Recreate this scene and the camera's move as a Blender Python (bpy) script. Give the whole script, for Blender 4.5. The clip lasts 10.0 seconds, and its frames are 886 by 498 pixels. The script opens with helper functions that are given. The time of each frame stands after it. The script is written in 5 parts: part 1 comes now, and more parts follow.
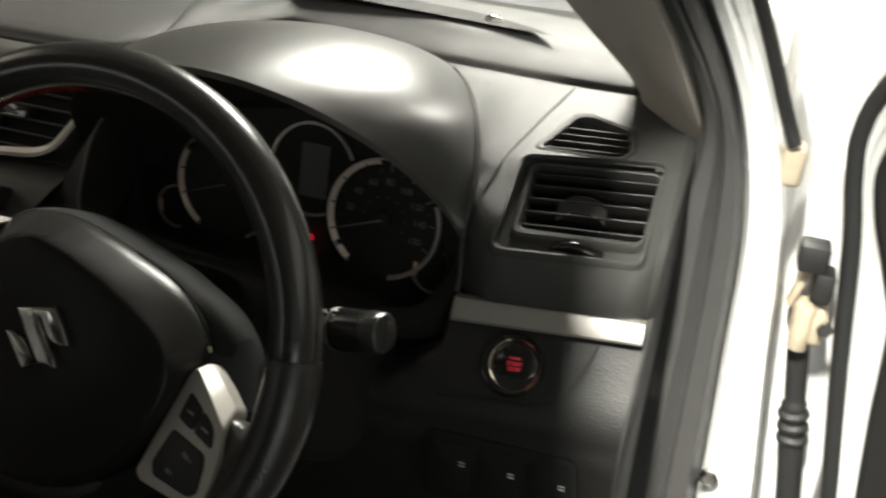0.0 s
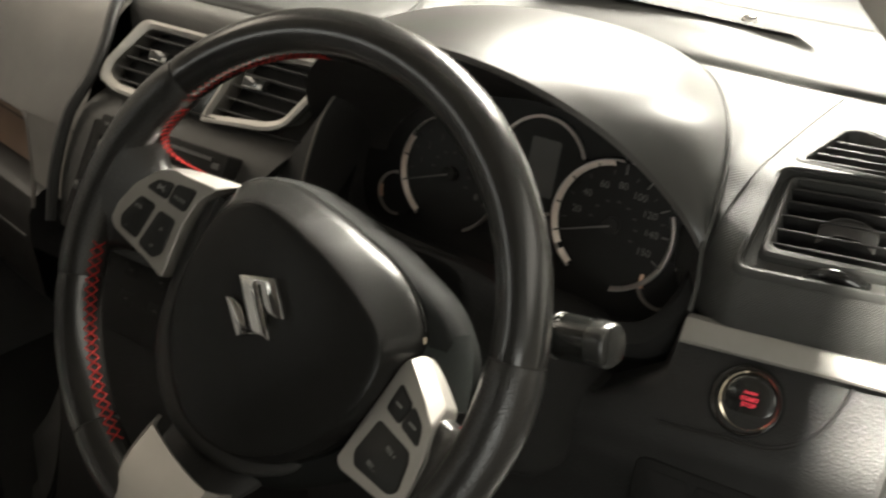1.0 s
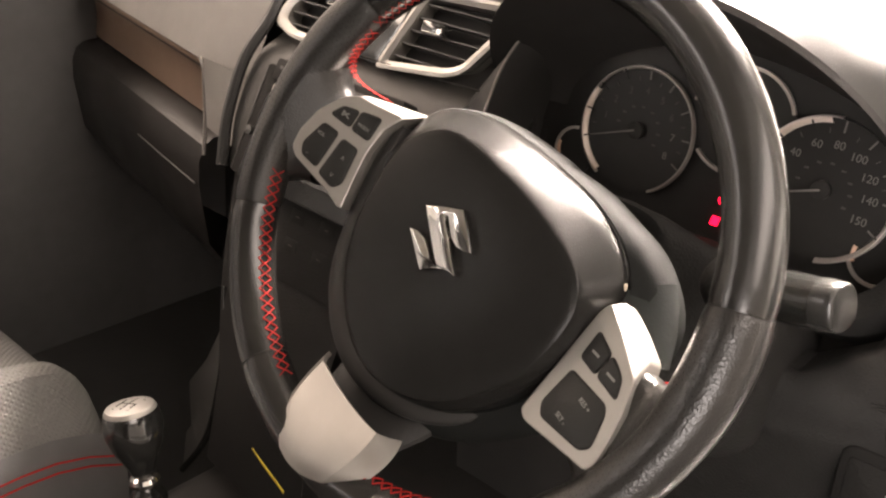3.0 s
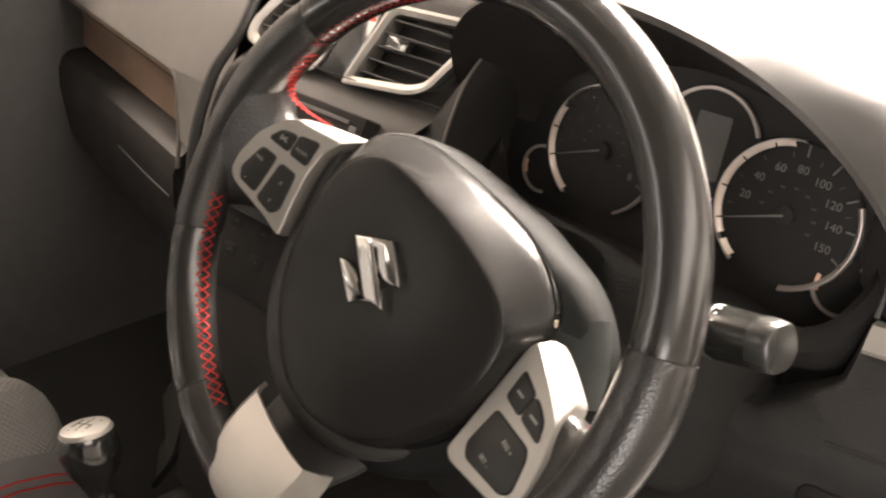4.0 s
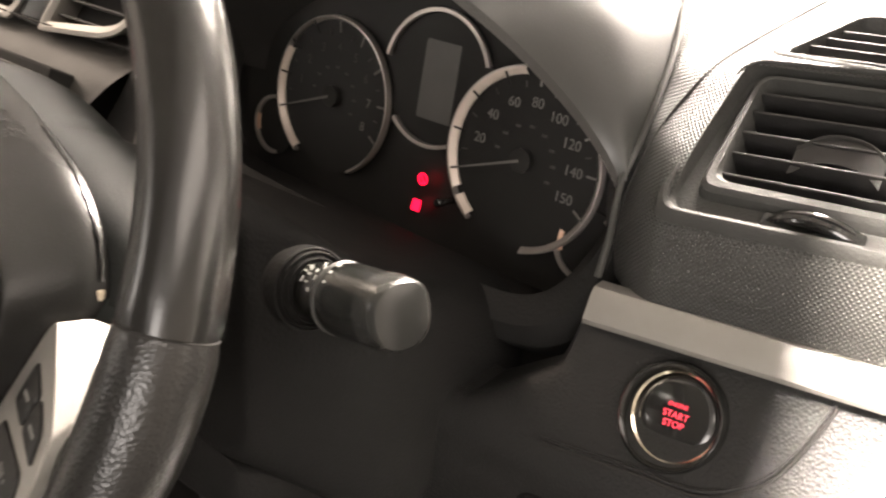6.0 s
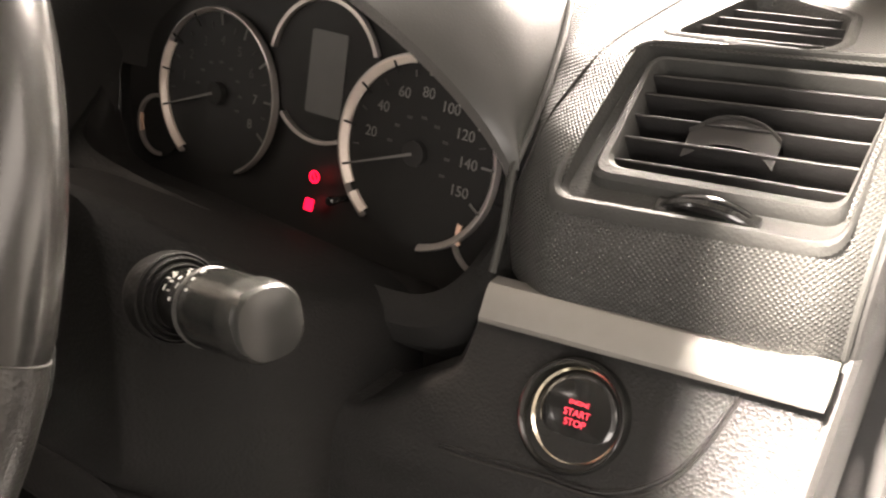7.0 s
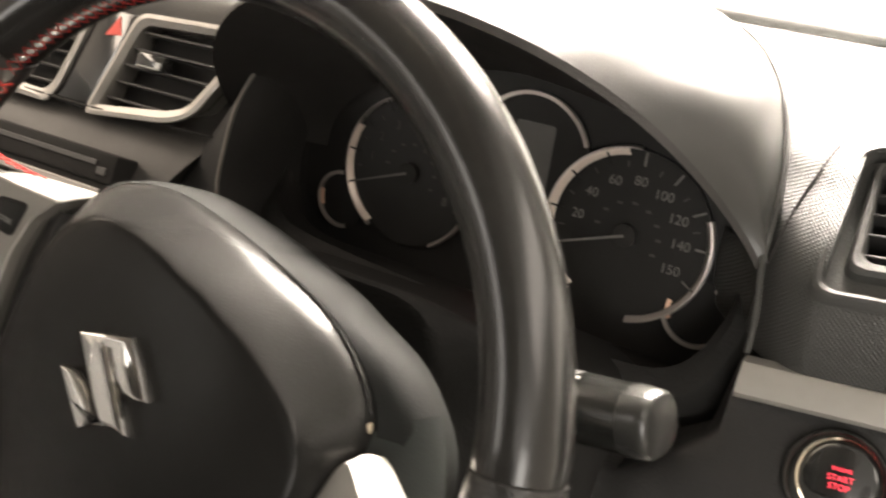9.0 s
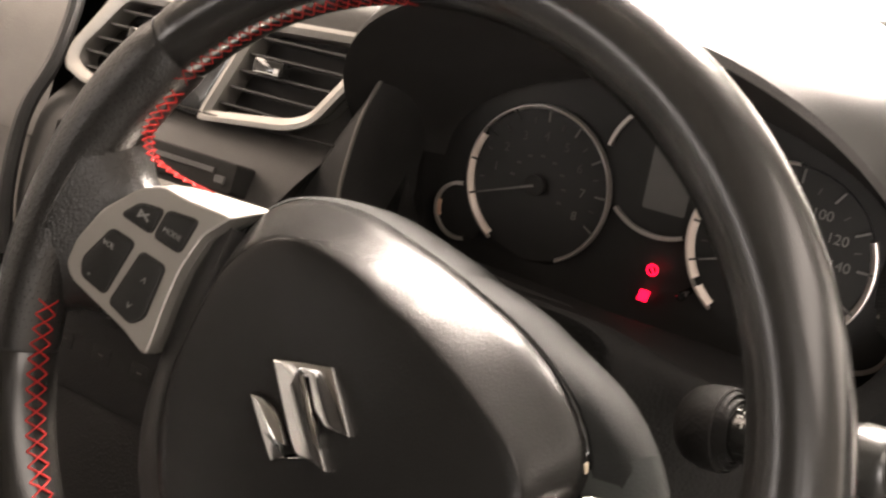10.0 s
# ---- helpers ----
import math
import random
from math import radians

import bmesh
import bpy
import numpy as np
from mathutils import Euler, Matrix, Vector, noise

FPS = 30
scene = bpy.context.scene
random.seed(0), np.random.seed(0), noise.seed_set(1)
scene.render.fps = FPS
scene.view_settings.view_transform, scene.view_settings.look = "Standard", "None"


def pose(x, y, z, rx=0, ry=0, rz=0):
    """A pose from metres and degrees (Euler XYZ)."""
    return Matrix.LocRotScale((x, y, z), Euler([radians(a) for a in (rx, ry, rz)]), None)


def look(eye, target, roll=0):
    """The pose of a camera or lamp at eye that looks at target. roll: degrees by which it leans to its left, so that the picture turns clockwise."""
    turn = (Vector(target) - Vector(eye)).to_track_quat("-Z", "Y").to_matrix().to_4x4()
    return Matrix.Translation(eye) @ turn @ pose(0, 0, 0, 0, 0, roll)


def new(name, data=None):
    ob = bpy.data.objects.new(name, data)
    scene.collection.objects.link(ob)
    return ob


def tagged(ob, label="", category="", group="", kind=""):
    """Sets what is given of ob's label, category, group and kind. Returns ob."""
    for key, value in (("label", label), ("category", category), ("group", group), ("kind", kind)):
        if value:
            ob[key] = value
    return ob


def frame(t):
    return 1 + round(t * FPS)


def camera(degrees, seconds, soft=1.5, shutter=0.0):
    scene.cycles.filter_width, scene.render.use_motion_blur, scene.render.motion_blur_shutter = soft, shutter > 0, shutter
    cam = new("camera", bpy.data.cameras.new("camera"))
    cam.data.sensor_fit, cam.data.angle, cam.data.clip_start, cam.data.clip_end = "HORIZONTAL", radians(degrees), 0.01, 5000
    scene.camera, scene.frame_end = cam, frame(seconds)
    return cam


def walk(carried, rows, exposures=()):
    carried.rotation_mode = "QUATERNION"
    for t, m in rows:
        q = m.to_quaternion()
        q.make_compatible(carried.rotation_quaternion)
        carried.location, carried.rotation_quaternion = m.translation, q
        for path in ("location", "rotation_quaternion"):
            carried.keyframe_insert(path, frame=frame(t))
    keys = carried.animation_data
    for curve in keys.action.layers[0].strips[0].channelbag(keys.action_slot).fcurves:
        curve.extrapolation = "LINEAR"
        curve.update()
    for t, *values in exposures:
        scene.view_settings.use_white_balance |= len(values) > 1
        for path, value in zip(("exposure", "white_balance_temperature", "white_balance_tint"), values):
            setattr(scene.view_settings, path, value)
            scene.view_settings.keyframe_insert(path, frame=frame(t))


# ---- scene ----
cam = camera(51.0, 10.0, soft=2.2, shutter=0.4)
EXPOSURES = [(0.0, -0.11, 6150, 3), (0.5, 0.16, 6200, 0), (1.0, 1.15, 6350, 4), (1.5, 1.87, 6650, 14), (2.0, 2.37, 6750, 18), (2.5, 2.62, 6750, 18), (4.0, 2.57, 6700, 15), (5.0, 2.52, 6650, 14), (6.0, 2.33, 6650, 14), (7.5, 2.38, 6700, 15), (8.5, 2.18, 6600, 11), (9.0, 2.21, 6600, 11), (10.0, 2.41, 6700, 16)]
PATH = [  # seconds, place in metres, turn in degrees
    (0.0, 0.7485, -0.4218, 1.2644, 65.500, -4.653, 19.374),
    (0.5, 0.7189, -0.3975, 1.2556, 65.549, -4.899, 26.345),
    (1.0, 0.7085, -0.3916, 1.2313, 65.208, -5.043, 32.594),
    (1.5, 0.6824, -0.3985, 1.2014, 64.814, -4.970, 36.530),
    (2.0, 0.6743, -0.3980, 1.1788, 64.523, -4.882, 38.867),
    (2.5, 0.6648, -0.3942, 1.1705, 64.357, -4.777, 40.316),
    (4.0, 0.6871, -0.3372, 1.1871, 64.246, -4.550, 42.761),
    (4.5, 0.7162, -0.2854, 1.1809, 64.286, -4.543, 42.486),
    (5.0, 0.7314, -0.2423, 1.1698, 64.354, -4.501, 41.999),
    (5.5, 0.7445, -0.1854, 1.1438, 64.481, -4.370, 40.772),
    (6.0, 0.7422, -0.1404, 1.1184, 64.737, -4.215, 38.547),
    (7.5, 0.7447, -0.1087, 1.1072, 65.269, -4.149, 31.669),
    (8.0, 0.7222, -0.1315, 1.1139, 65.456, -4.302, 30.747),
    (8.5, 0.6756, -0.1802, 1.1361, 65.617, -4.304, 30.506),
    (9.0, 0.6197, -0.2248, 1.1579, 65.709, -4.276, 30.305),
    (9.5, 0.5699, -0.2358, 1.1664, 65.756, -4.306, 30.573),
    (10.0, 0.5429, -0.2416, 1.1513, 65.658, -4.459, 31.714),
]
walk(cam, [(t, pose(*row)) for t, *row in PATH], EXPOSURES)

# ---- world, lamps, exposure ----
world = bpy.data.worlds.new("garage_air")
scene.world = world
world.use_nodes = True
world.node_tree.nodes["Background"].inputs[0].default_value = (1.0, 0.95, 0.88, 1)
world.node_tree.nodes["Background"].inputs[1].default_value = 3.0


def lamp(name, place, target, sx, sy, power, color, spread=180):
    data = bpy.data.lights.new(name, "AREA")
    data.shape, data.size, data.size_y, data.energy, data.color = "RECTANGLE", sx, sy, power, color
    data.spread = radians(spread)
    ob = new(name, data)
    ob.matrix_world = look(place, target)
    return ob


WARM = (1.0, 0.91, 0.80)
lamp("ceiling_downlight_lamp", (0.468, -1.0, 2.58), (0.65, 0.2, 0.9), 0.12, 0.40, 14.0, WARM, 26)
lamp("ceiling_panel_lamp", (0.30, 2.05, 2.58), (0.30, 2.05, 0), 0.8, 1.0, 205, WARM)
# added fill, no known fixture: soft light for the passenger side
lamp("west_fill_lamp", (-2.3, -0.80, 2.58), (-2.3, -0.80, 0), 1.0, 3.0, 30, (1.0, 0.84, 0.68))
# added fill from the driver's side, lifts the dark interior; no known fixture
lamp("east_fill_lamp", (2.3, -0.60, 2.58), (2.3, -0.60, 0), 1.2, 2.4, 14, WARM)
lamp("ceiling_tube_lamp", (1.8, 2.6, 2.58), (1.8, 2.6, 0), 0.30, 1.8, 95, WARM)


# ---- materials ----
def material(name, base=(0.5, 0.5, 0.5), rough=0.5, metal=0.0, coat=0.0, var=0.15, scale=40.0, bump=0.0, bump_scale=400.0, rough_var=0.1, emit=0.0, spec=0.5):
    m = bpy.data.materials.new(name)
    m.use_nodes = True
    nt = m.node_tree
    p = nt.nodes["Principled BSDF"]
    p.inputs["Metallic"].default_value = metal
    p.inputs["Coat Weight"].default_value = coat
    p.inputs["Specular IOR Level"].default_value = spec
    tc = nt.nodes.new("ShaderNodeTexCoord")
    n1 = nt.nodes.new("ShaderNodeTexNoise")
    n1.inputs["Scale"].default_value, n1.inputs["Detail"].default_value = scale, 6.0
    nt.links.new(tc.outputs["Object"], n1.inputs["Vector"])
    mix = nt.nodes.new("ShaderNodeMix")
    mix.data_type = "RGBA"
    lo = [c * (1 - var) for c in base] + [1]
    hi = [min(1, c * (1 + var)) for c in base] + [1]
    mix.inputs[6].default_value, mix.inputs[7].default_value = lo, hi
    nt.links.new(n1.outputs["Fac"], mix.inputs[0])
    nt.links.new(mix.outputs[2], p.inputs["Base Color"])
    mr = nt.nodes.new("ShaderNodeMapRange")
    mr.inputs["To Min"].default_value = max(0.02, rough - rough_var)
    mr.inputs["To Max"].default_value = min(1, rough + rough_var)
    n2 = nt.nodes.new("ShaderNodeTexNoise")
    n2.inputs["Scale"].default_value, n2.inputs["Detail"].default_value = scale * 0.35, 8.0
    nt.links.new(tc.outputs["Object"], n2.inputs["Vector"])
    nt.links.new(n2.outputs["Fac"], mr.inputs["Value"])
    nt.links.new(mr.outputs[0], p.inputs["Roughness"])
    if bump:
        n3 = nt.nodes.new("ShaderNodeTexVoronoi")
        n3.inputs["Scale"].default_value = bump_scale
        nt.links.new(tc.outputs["Object"], n3.inputs["Vector"])
        b = nt.nodes.new("ShaderNodeBump")
        b.inputs["Strength"].default_value, b.inputs["Distance"].default_value = bump, 0.0006
        nt.links.new(n3.outputs["Distance"], b.inputs["Height"])
        nt.links.new(b.outputs[0], p.inputs["Normal"])
    if emit:
        p.inputs["Emission Color"].default_value = (*base, 1)
        p.inputs["Emission Strength"].default_value = emit
    return m


def dimpled(name, base, rough, pitch, depth):
    """Moulded plastic with a lattice of small raised lozenges, along the surface's own metres."""
    m = material(name, base, rough, var=0.2, scale=25, spec=0.35)
    nt = m.node_tree
    p = nt.nodes["Principled BSDF"]
    uv = nt.nodes.new("ShaderNodeUVMap")
    uv.uv_map = "UVMap"
    heights = []
    for turn in (45, -45):
        mp = nt.nodes.new("ShaderNodeMapping")
        mp.inputs["Rotation"].default_value = (0, 0, radians(turn))
        nt.links.new(uv.outputs[0], mp.inputs["Vector"])
        w = nt.nodes.new("ShaderNodeTexWave")
        w.inputs["Scale"].default_value = 0.314 / pitch
        w.inputs["Distortion"].default_value = 0
        nt.links.new(mp.outputs[0], w.inputs["Vector"])
        heights.append(w)
    mul = nt.nodes.new("ShaderNodeMath")
    mul.operation = "MULTIPLY"
    nt.links.new(heights[0].outputs["Fac"], mul.inputs[0])
    nt.links.new(heights[1].outputs["Fac"], mul.inputs[1])
    b = nt.nodes.new("ShaderNodeBump")
    b.inputs["Strength"].default_value, b.inputs["Distance"].default_value = 1.0, depth
    nt.links.new(mul.outputs[0], b.inputs["Height"])
    nt.links.new(b.outputs[0], p.inputs["Normal"])
    return m


DASH = dimpled("dimpled_dash_plastic", (0.034, 0.034, 0.032), 0.42, 0.0019, 0.0005)
# dash plastic with a paler base that stands in for light falling on it
LITFASCIA = material("lit_fascia_plastic", (0.135, 0.126, 0.115), 0.5, bump=0.25, bump_scale=700, spec=0.3)
DASHTOP = material("soft_dash_plastic", (0.032, 0.032, 0.030), 0.58, bump=0.3, bump_scale=700, spec=0.2)
HOOD = material("smooth_visor_plastic", (0.026, 0.026, 0.024), 0.36, bump=0.06, bump_scale=900, rough_var=0.03, spec=0.36)
BLACK = material("black_plastic", (0.016, 0.0155, 0.015), 0.5, bump=0.2, bump_scale=800, spec=0.3)
GRAIN = material("grained_black_plastic", (0.012, 0.0117, 0.0113), 0.44, bump=0.5, bump_scale=620, spec=0.25)
PIANO = material("gloss_black_plastic", (0.012, 0.012, 0.0115), 0.14, coat=0.3)
LINING = material("matt_visor_lining", (0.026, 0.0247, 0.0235), 0.65, bump=0.2, bump_scale=800, spec=0.2)
VOID = material("dark_cavity_plastic", (0.020, 0.019, 0.018), 0.75, spec=0.15)
LEATHER = material("smooth_black_leather", (0.012, 0.0115, 0.0107), 0.235, bump=0.03, bump_scale=900, rough_var=0.0, scale=55, spec=0.48)
PERFORATED = material("pebbled_black_leather", (0.0125, 0.012, 0.0112), 0.28, bump=0.30, bump_scale=700, rough_var=0.0, scale=90, spec=0.48)
AIRBAG = material("satin_airbag_plastic", (0.0105, 0.0102, 0.0097), 0.25, bump=0.10, bump_scale=1000, rough_var=0.03, scale=60, spec=0.13)
STACK = material("dark_stack_plastic", (0.046, 0.044, 0.041), 0.5, bump=0.2, bump_scale=700, spec=0.25)
BROWN = material("brown_shelf_lining", (0.115, 0.076, 0.053), 0.34, bump=0.3, bump_scale=700)
GREY = material("charcoal_plastic", (0.036, 0.035, 0.033), 0.42, bump=0.2, bump_scale=700, spec=0.4)
SILVER = material("satin_silver_paint", (0.27, 0.257, 0.238), 0.44, metal=0.6, var=0.05, scale=150, rough_var=0.05)
SILVERDIM = material("grey_silver_paint", (0.026, 0.026, 0.026), 0.32, metal=0.3, var=0.05, scale=150)
GOLDCHROME = material("warm_chrome", (0.70, 0.64, 0.52), 0.16, metal=1.0, var=0.03, rough_var=0.04)
CHROME = material("chrome", (0.58, 0.57, 0.55), 0.10, metal=1.0, var=0.03, rough_var=0.04)
ENDPANEL = material("grey_end_plastic", (0.024, 0.0235, 0.0225), 0.55, bump=0.3, bump_scale=700, spec=0.25)
# black seal rubber with haze put into its base colour
DOORSEAL = material("haze_lifted_seal_rubber", (0.045, 0.044, 0.043), 0.5, bump=0.2, bump_scale=500)
RUBBER = material("black_rubber", (0.016, 0.016, 0.016), 0.6, bump=0.2, bump_scale=500)
TRIM = material("beige_grey_trim", (0.36, 0.33, 0.29), 0.65, bump=0.4, bump_scale=900, var=0.06)
PAINT = material("white_car_paint", (0.80, 0.80, 0.79), 0.25, coat=0.6, var=0.03)
SEAL = material("brown_sealant", (0.45, 0.38, 0.28), 0.6, var=0.3)
THREAD = material("red_thread", (0.30, 0.018, 0.016), 0.8, bump=0.5, bump_scale=2500, spec=0.1)
FABRIC = dimpled("grey_mesh_fabric", (0.115, 0.113, 0.108), 0.9, 0.0050, 0.0009)
CLOTH = material("black_seat_cloth", (0.075, 0.074, 0.074), 0.85, bump=0.6, bump_scale=900)
CARPET = material("black_carpet", (0.016, 0.015, 0.014), 0.95, bump=0.8, bump_scale=500)
DIAL = material("dial_black", (0.0115, 0.0109, 0.0102), 0.5, spec=0.25)
DIALRING = material("dial_ring_silver", (0.50, 0.46, 0.43), 0.30, metal=0.7)
DIALBAND = material("pale_scale_silver", (0.66, 0.57, 0.50), 0.38, metal=0.2)
MARK = material("dial_marking_grey", (0.12, 0.115, 0.108), 0.6, spec=0.2)
DIMMARK = material("dim_marking_grey", (0.050, 0.0475, 0.045), 0.6, spec=0.2)
LCD = material("lcd_grey", (0.085, 0.083, 0.079), 0.35, spec=0.3)
REDGLOW = material("red_glow", (1.0, 0.005, 0.03), 0.5, emit=0.8, var=0)
REDTEXT = material("red_lit_lettering", (0.9, 0.05, 0.08), 0.5, emit=0.32, var=0)
ORANGE = material("amber_gauge_edge", (0.66, 0.44, 0.32), 0.4)
REDPRINT = material("red_print", (0.6, 0.05, 0.03), 0.5)
WHITEPRINT = material("white_print", (0.6, 0.6, 0.58), 0.5)
DIMPRINT = material("worn_white_print", (0.15, 0.15, 0.143), 0.6)
PALEPRINT = material("pale_grey_print", (0.32, 0.32, 0.30), 0.6)
YELLOW = material("yellow_tag", (0.65, 0.5, 0.04), 0.5)
WALL = material("white_garage_paint", (0.80, 0.79, 0.77), 0.7, var=0.04, scale=3)
CEILING = material("grey_ceiling_board", (0.30, 0.29, 0.28), 0.8, var=0.08, scale=3)
KEYCAP = material("dark_rubber_key", (0.012, 0.0118, 0.0112), 0.45, bump=0.1, bump_scale=900, spec=0.25)
STALKTIP = material("satin_grey_cap", (0.019, 0.019, 0.0178), 0.28, bump=0.04, bump_scale=900, spec=0.42)
STALK = material("semi_gloss_black", (0.009, 0.0092, 0.0085), 0.20, bump=0.05, bump_scale=900, spec=0.45)
SHROUD = material("matt_column_plastic", (0.008, 0.0078, 0.0074), 0.75, bump=0.4, bump_scale=500, spec=0.15)
HUBPLATE = material("matt_hub_plate", (0.016, 0.018, 0.017), 0.48, bump=0.1, bump_scale=900, spec=0.15)
GLOVEBOX = material("dark_glove_box_plastic", (0.012, 0.0105, 0.0095), 0.42, bump=0.3, bump_scale=700, spec=0.3)
SURROUNDMAT = material("charcoal_surround_plastic", (0.026, 0.0252, 0.024), 0.5, bump=0.1, bump_scale=900, spec=0.3)
HUB = material("hub_plastic", (0.010, 0.0105, 0.010), 0.75, bump=0.12, bump_scale=900, spec=0.08)
HEADLINER = material("pale_headliner_cloth", (0.50, 0.47, 0.43), 0.9, bump=0.4, bump_scale=900)
# wall paint darkened to limit the light bounced into the car
DARKWALL = material("darkened_garage_paint", (0.24, 0.225, 0.205), 0.7, var=0.1, scale=3)
FLOOR = material("grey_concrete", (0.10, 0.098, 0.094), 0.6, var=0.15, scale=4, bump=0.2, bump_scale=80)
GLASS = bpy.data.materials.new("clear_glass")
GLASS.use_nodes = True
GLASS.node_tree.nodes["Principled BSDF"].inputs["Transmission Weight"].default_value = 1.0
GLASS.node_tree.nodes["Principled BSDF"].inputs["Roughness"].default_value = 0.0
GLASS.node_tree.nodes["Principled BSDF"].inputs["IOR"].default_value = 1.02


# ---- mesh helpers ----
def finish(bm, mat, name, sharp=32):
    bmesh.ops.recalc_face_normals(bm, faces=bm.faces)
    for f in bm.faces:
        f.smooth = True
    lim = radians(sharp)
    for e in bm.edges:
        e.smooth = len(e.link_faces) == 2 and e.calc_face_angle(0.0) < lim
    me = bpy.data.meshes.new(name)
    bm.to_mesh(me)
    bm.free()
    me.materials.append(mat)
    return me


def part(name, bm, mat, parent=None, label="", m=None, sharp=32):
    """One mesh object out of a bmesh, under a thing or a part; m: its pose in its parent."""
    ob = new(name, finish(bm, mat, name, sharp) if isinstance(bm, bmesh.types.BMesh) else bm)
    if parent:
        ob.parent = parent
    if m is not None:
        ob.matrix_basis = m
    return tagged(ob, label)


def thing(name, label, category, m=None, group="", kind=""):
    ob = new(name)
    ob.empty_display_size = 0.02
    if m is not None:
        ob.matrix_world = m
    return tagged(ob, label, category, group, kind)


def grid(rows, closed=False, bm=None, thick=0.0):
    """A surface through rows of points, with its own metres as UV."""
    bm = bm or bmesh.new()
    uvl = bm.loops.layers.uv.get("UVMap") or bm.loops.layers.uv.new("UVMap")
    vs = [[bm.verts.new(p) for p in r] for r in rows]
    n = len(rows[0])
    U = [[0.0] * n for _ in rows]
    V = [[0.0] * n for _ in rows]
    for i, r in enumerate(rows):
        for j in range(n):
            if j:
                U[i][j] = U[i][j - 1] + (Vector(r[j]) - Vector(r[j - 1])).length
            if i:
                V[i][j] = V[i - 1][j] + (Vector(r[j]) - Vector(rows[i - 1][j])).length
    for i in range(len(rows) - 1):
        for j in range(n if closed else n - 1):
            k = (j + 1) % n
            f = bm.faces.new((vs[i][j], vs[i][k], vs[i + 1][k], vs[i + 1][j]))
            for lp, (a, b) in zip(f.loops, ((i, j), (i, k), (i + 1, k), (i + 1, j))):
                lp[uvl].uv = (U[a][b], V[a][b])
    if thick:
        bm.normal_update()
        bmesh.ops.solidify(bm, geom=list(bm.faces), thickness=thick)
    return bm


def spline(points, n):
    """n points along a smooth curve through the given ones."""
    P = [Vector(p) for p in points]
    P = [P[0] * 2 - P[1]] + P + [P[-1] * 2 - P[-2]]
    out = []
    segs = len(P) - 3
    for k in range(n):
        s = k / (n - 1) * segs
        i = min(int(s), segs - 1)
        t = s - i
        a, b, c, d = P[i:i + 4]
        out.append(0.5 * ((2 * b) + (c - a) * t + (2 * a - 5 * b + 4 * c - d) * t * t + (3 * b - a - 3 * c + d) * t ** 3))
    return out


def tube(path, radius, sides=10, closed=False, bm=None, flat=1.0, caps=True):
    """A round bar along a path; radius: a number or one for each point."""
    bm = bm or bmesh.new()
    P = [Vector(p) for p in path]
    n = len(P)
    rings = []
    side = None
    for i, p in enumerate(P):
        d = (P[(i + 1) % n] - P[i - 1]) if closed or 0 < i < n - 1 else (P[1] - P[0] if i == 0 else P[-1] - P[-2])
        d.normalize()
        if side is None:
            side = d.orthogonal().normalized()
        side = (side - d * side.dot(d)).normalized()
        up = d.cross(side)
        r = radius[i] if isinstance(radius, (list, tuple)) else radius
        rings.append([bm.verts.new(p + r * (math.cos(a) * side + flat * math.sin(a) * up)) for a in (2 * math.pi * k / sides for k in range(sides))])
    for i in range(n if closed else n - 1):
        a, b = rings[i], rings[(i + 1) % n]
        for k in range(sides):
            bm.faces.new((a[k], a[(k + 1) % sides], b[(k + 1) % sides], b[k]))
    if caps and not closed:
        bm.faces.new(rings[0])
        bm.faces.new(rings[-1])
    return bm


def inset(outline, d):
    """The outline moved inwards by d."""
    n = len(outline)
    area = sum(outline[i][0] * outline[(i + 1) % n][1] - outline[(i + 1) % n][0] * outline[i][1] for i in range(n))
    s = 1 if area > 0 else -1
    out = []
    for i in range(n):
        a, b, c = Vector(outline[i - 1]), Vector(outline[i]), Vector(outline[(i + 1) % n])
        e, f = (b - a), (c - b)
        e = e.normalized() if e.length > 1e-9 else f.normalized()
        f = f.normalized() if f.length > 1e-9 else e
        m = Vector((-e.y - f.y, e.x + f.x)) * s
        m = m.normalized() if m.length > 1e-6 else Vector((-e.y, e.x)) * s
        k = min(2.0, 1 / max(0.3, m.dot(Vector((-e.y, e.x)) * s)))
        out.append(tuple(b + m * d * k))
    return out


def plate(outline, depth, bevel=0.0015, z=0.0, bm=None):
    """A flat body with that outline in x and y, from z down by depth, its upper edge rounded."""
    bm = bm or bmesh.new()
    levels = [(0.0, -depth)]
    if bevel:
        levels += [(0.0, -bevel), (bevel * 0.3, -bevel * 0.3), (bevel, 0.0)]
    else:
        levels += [(0.0, 0.0)]
    rings = []
    for d, dz in levels:
        o = inset(outline, d) if d else outline
        rings.append([bm.verts.new((x, y, z + dz)) for x, y in o])
    n = len(outline)
    for a, b in zip(rings, rings[1:]):
        for k in range(n):
            bm.faces.new((a[k], a[(k + 1) % n], b[(k + 1) % n], b[k]))
    bm.faces.new(rings[0])
    bm.faces.new(rings[-1])
    return bm


def rounded(points, r, n=4):
    """An outline in the plane with its corners rounded by r."""
    out = []
    m = len(points)
    for i in range(m):
        a, b, c = Vector(points[i - 1]), Vector(points[i]), Vector(points[(i + 1) % m])
        rr = min(r, (a - b).length * 0.45, (c - b).length * 0.45)
        p, q = b + (a - b).normalized() * rr, b + (c - b).normalized() * rr
        for k in range(n + 1):
            t = k / n
            out.append(tuple((1 - t) ** 2 * p + 2 * t * (1 - t) * b + t * t * q))
    return out


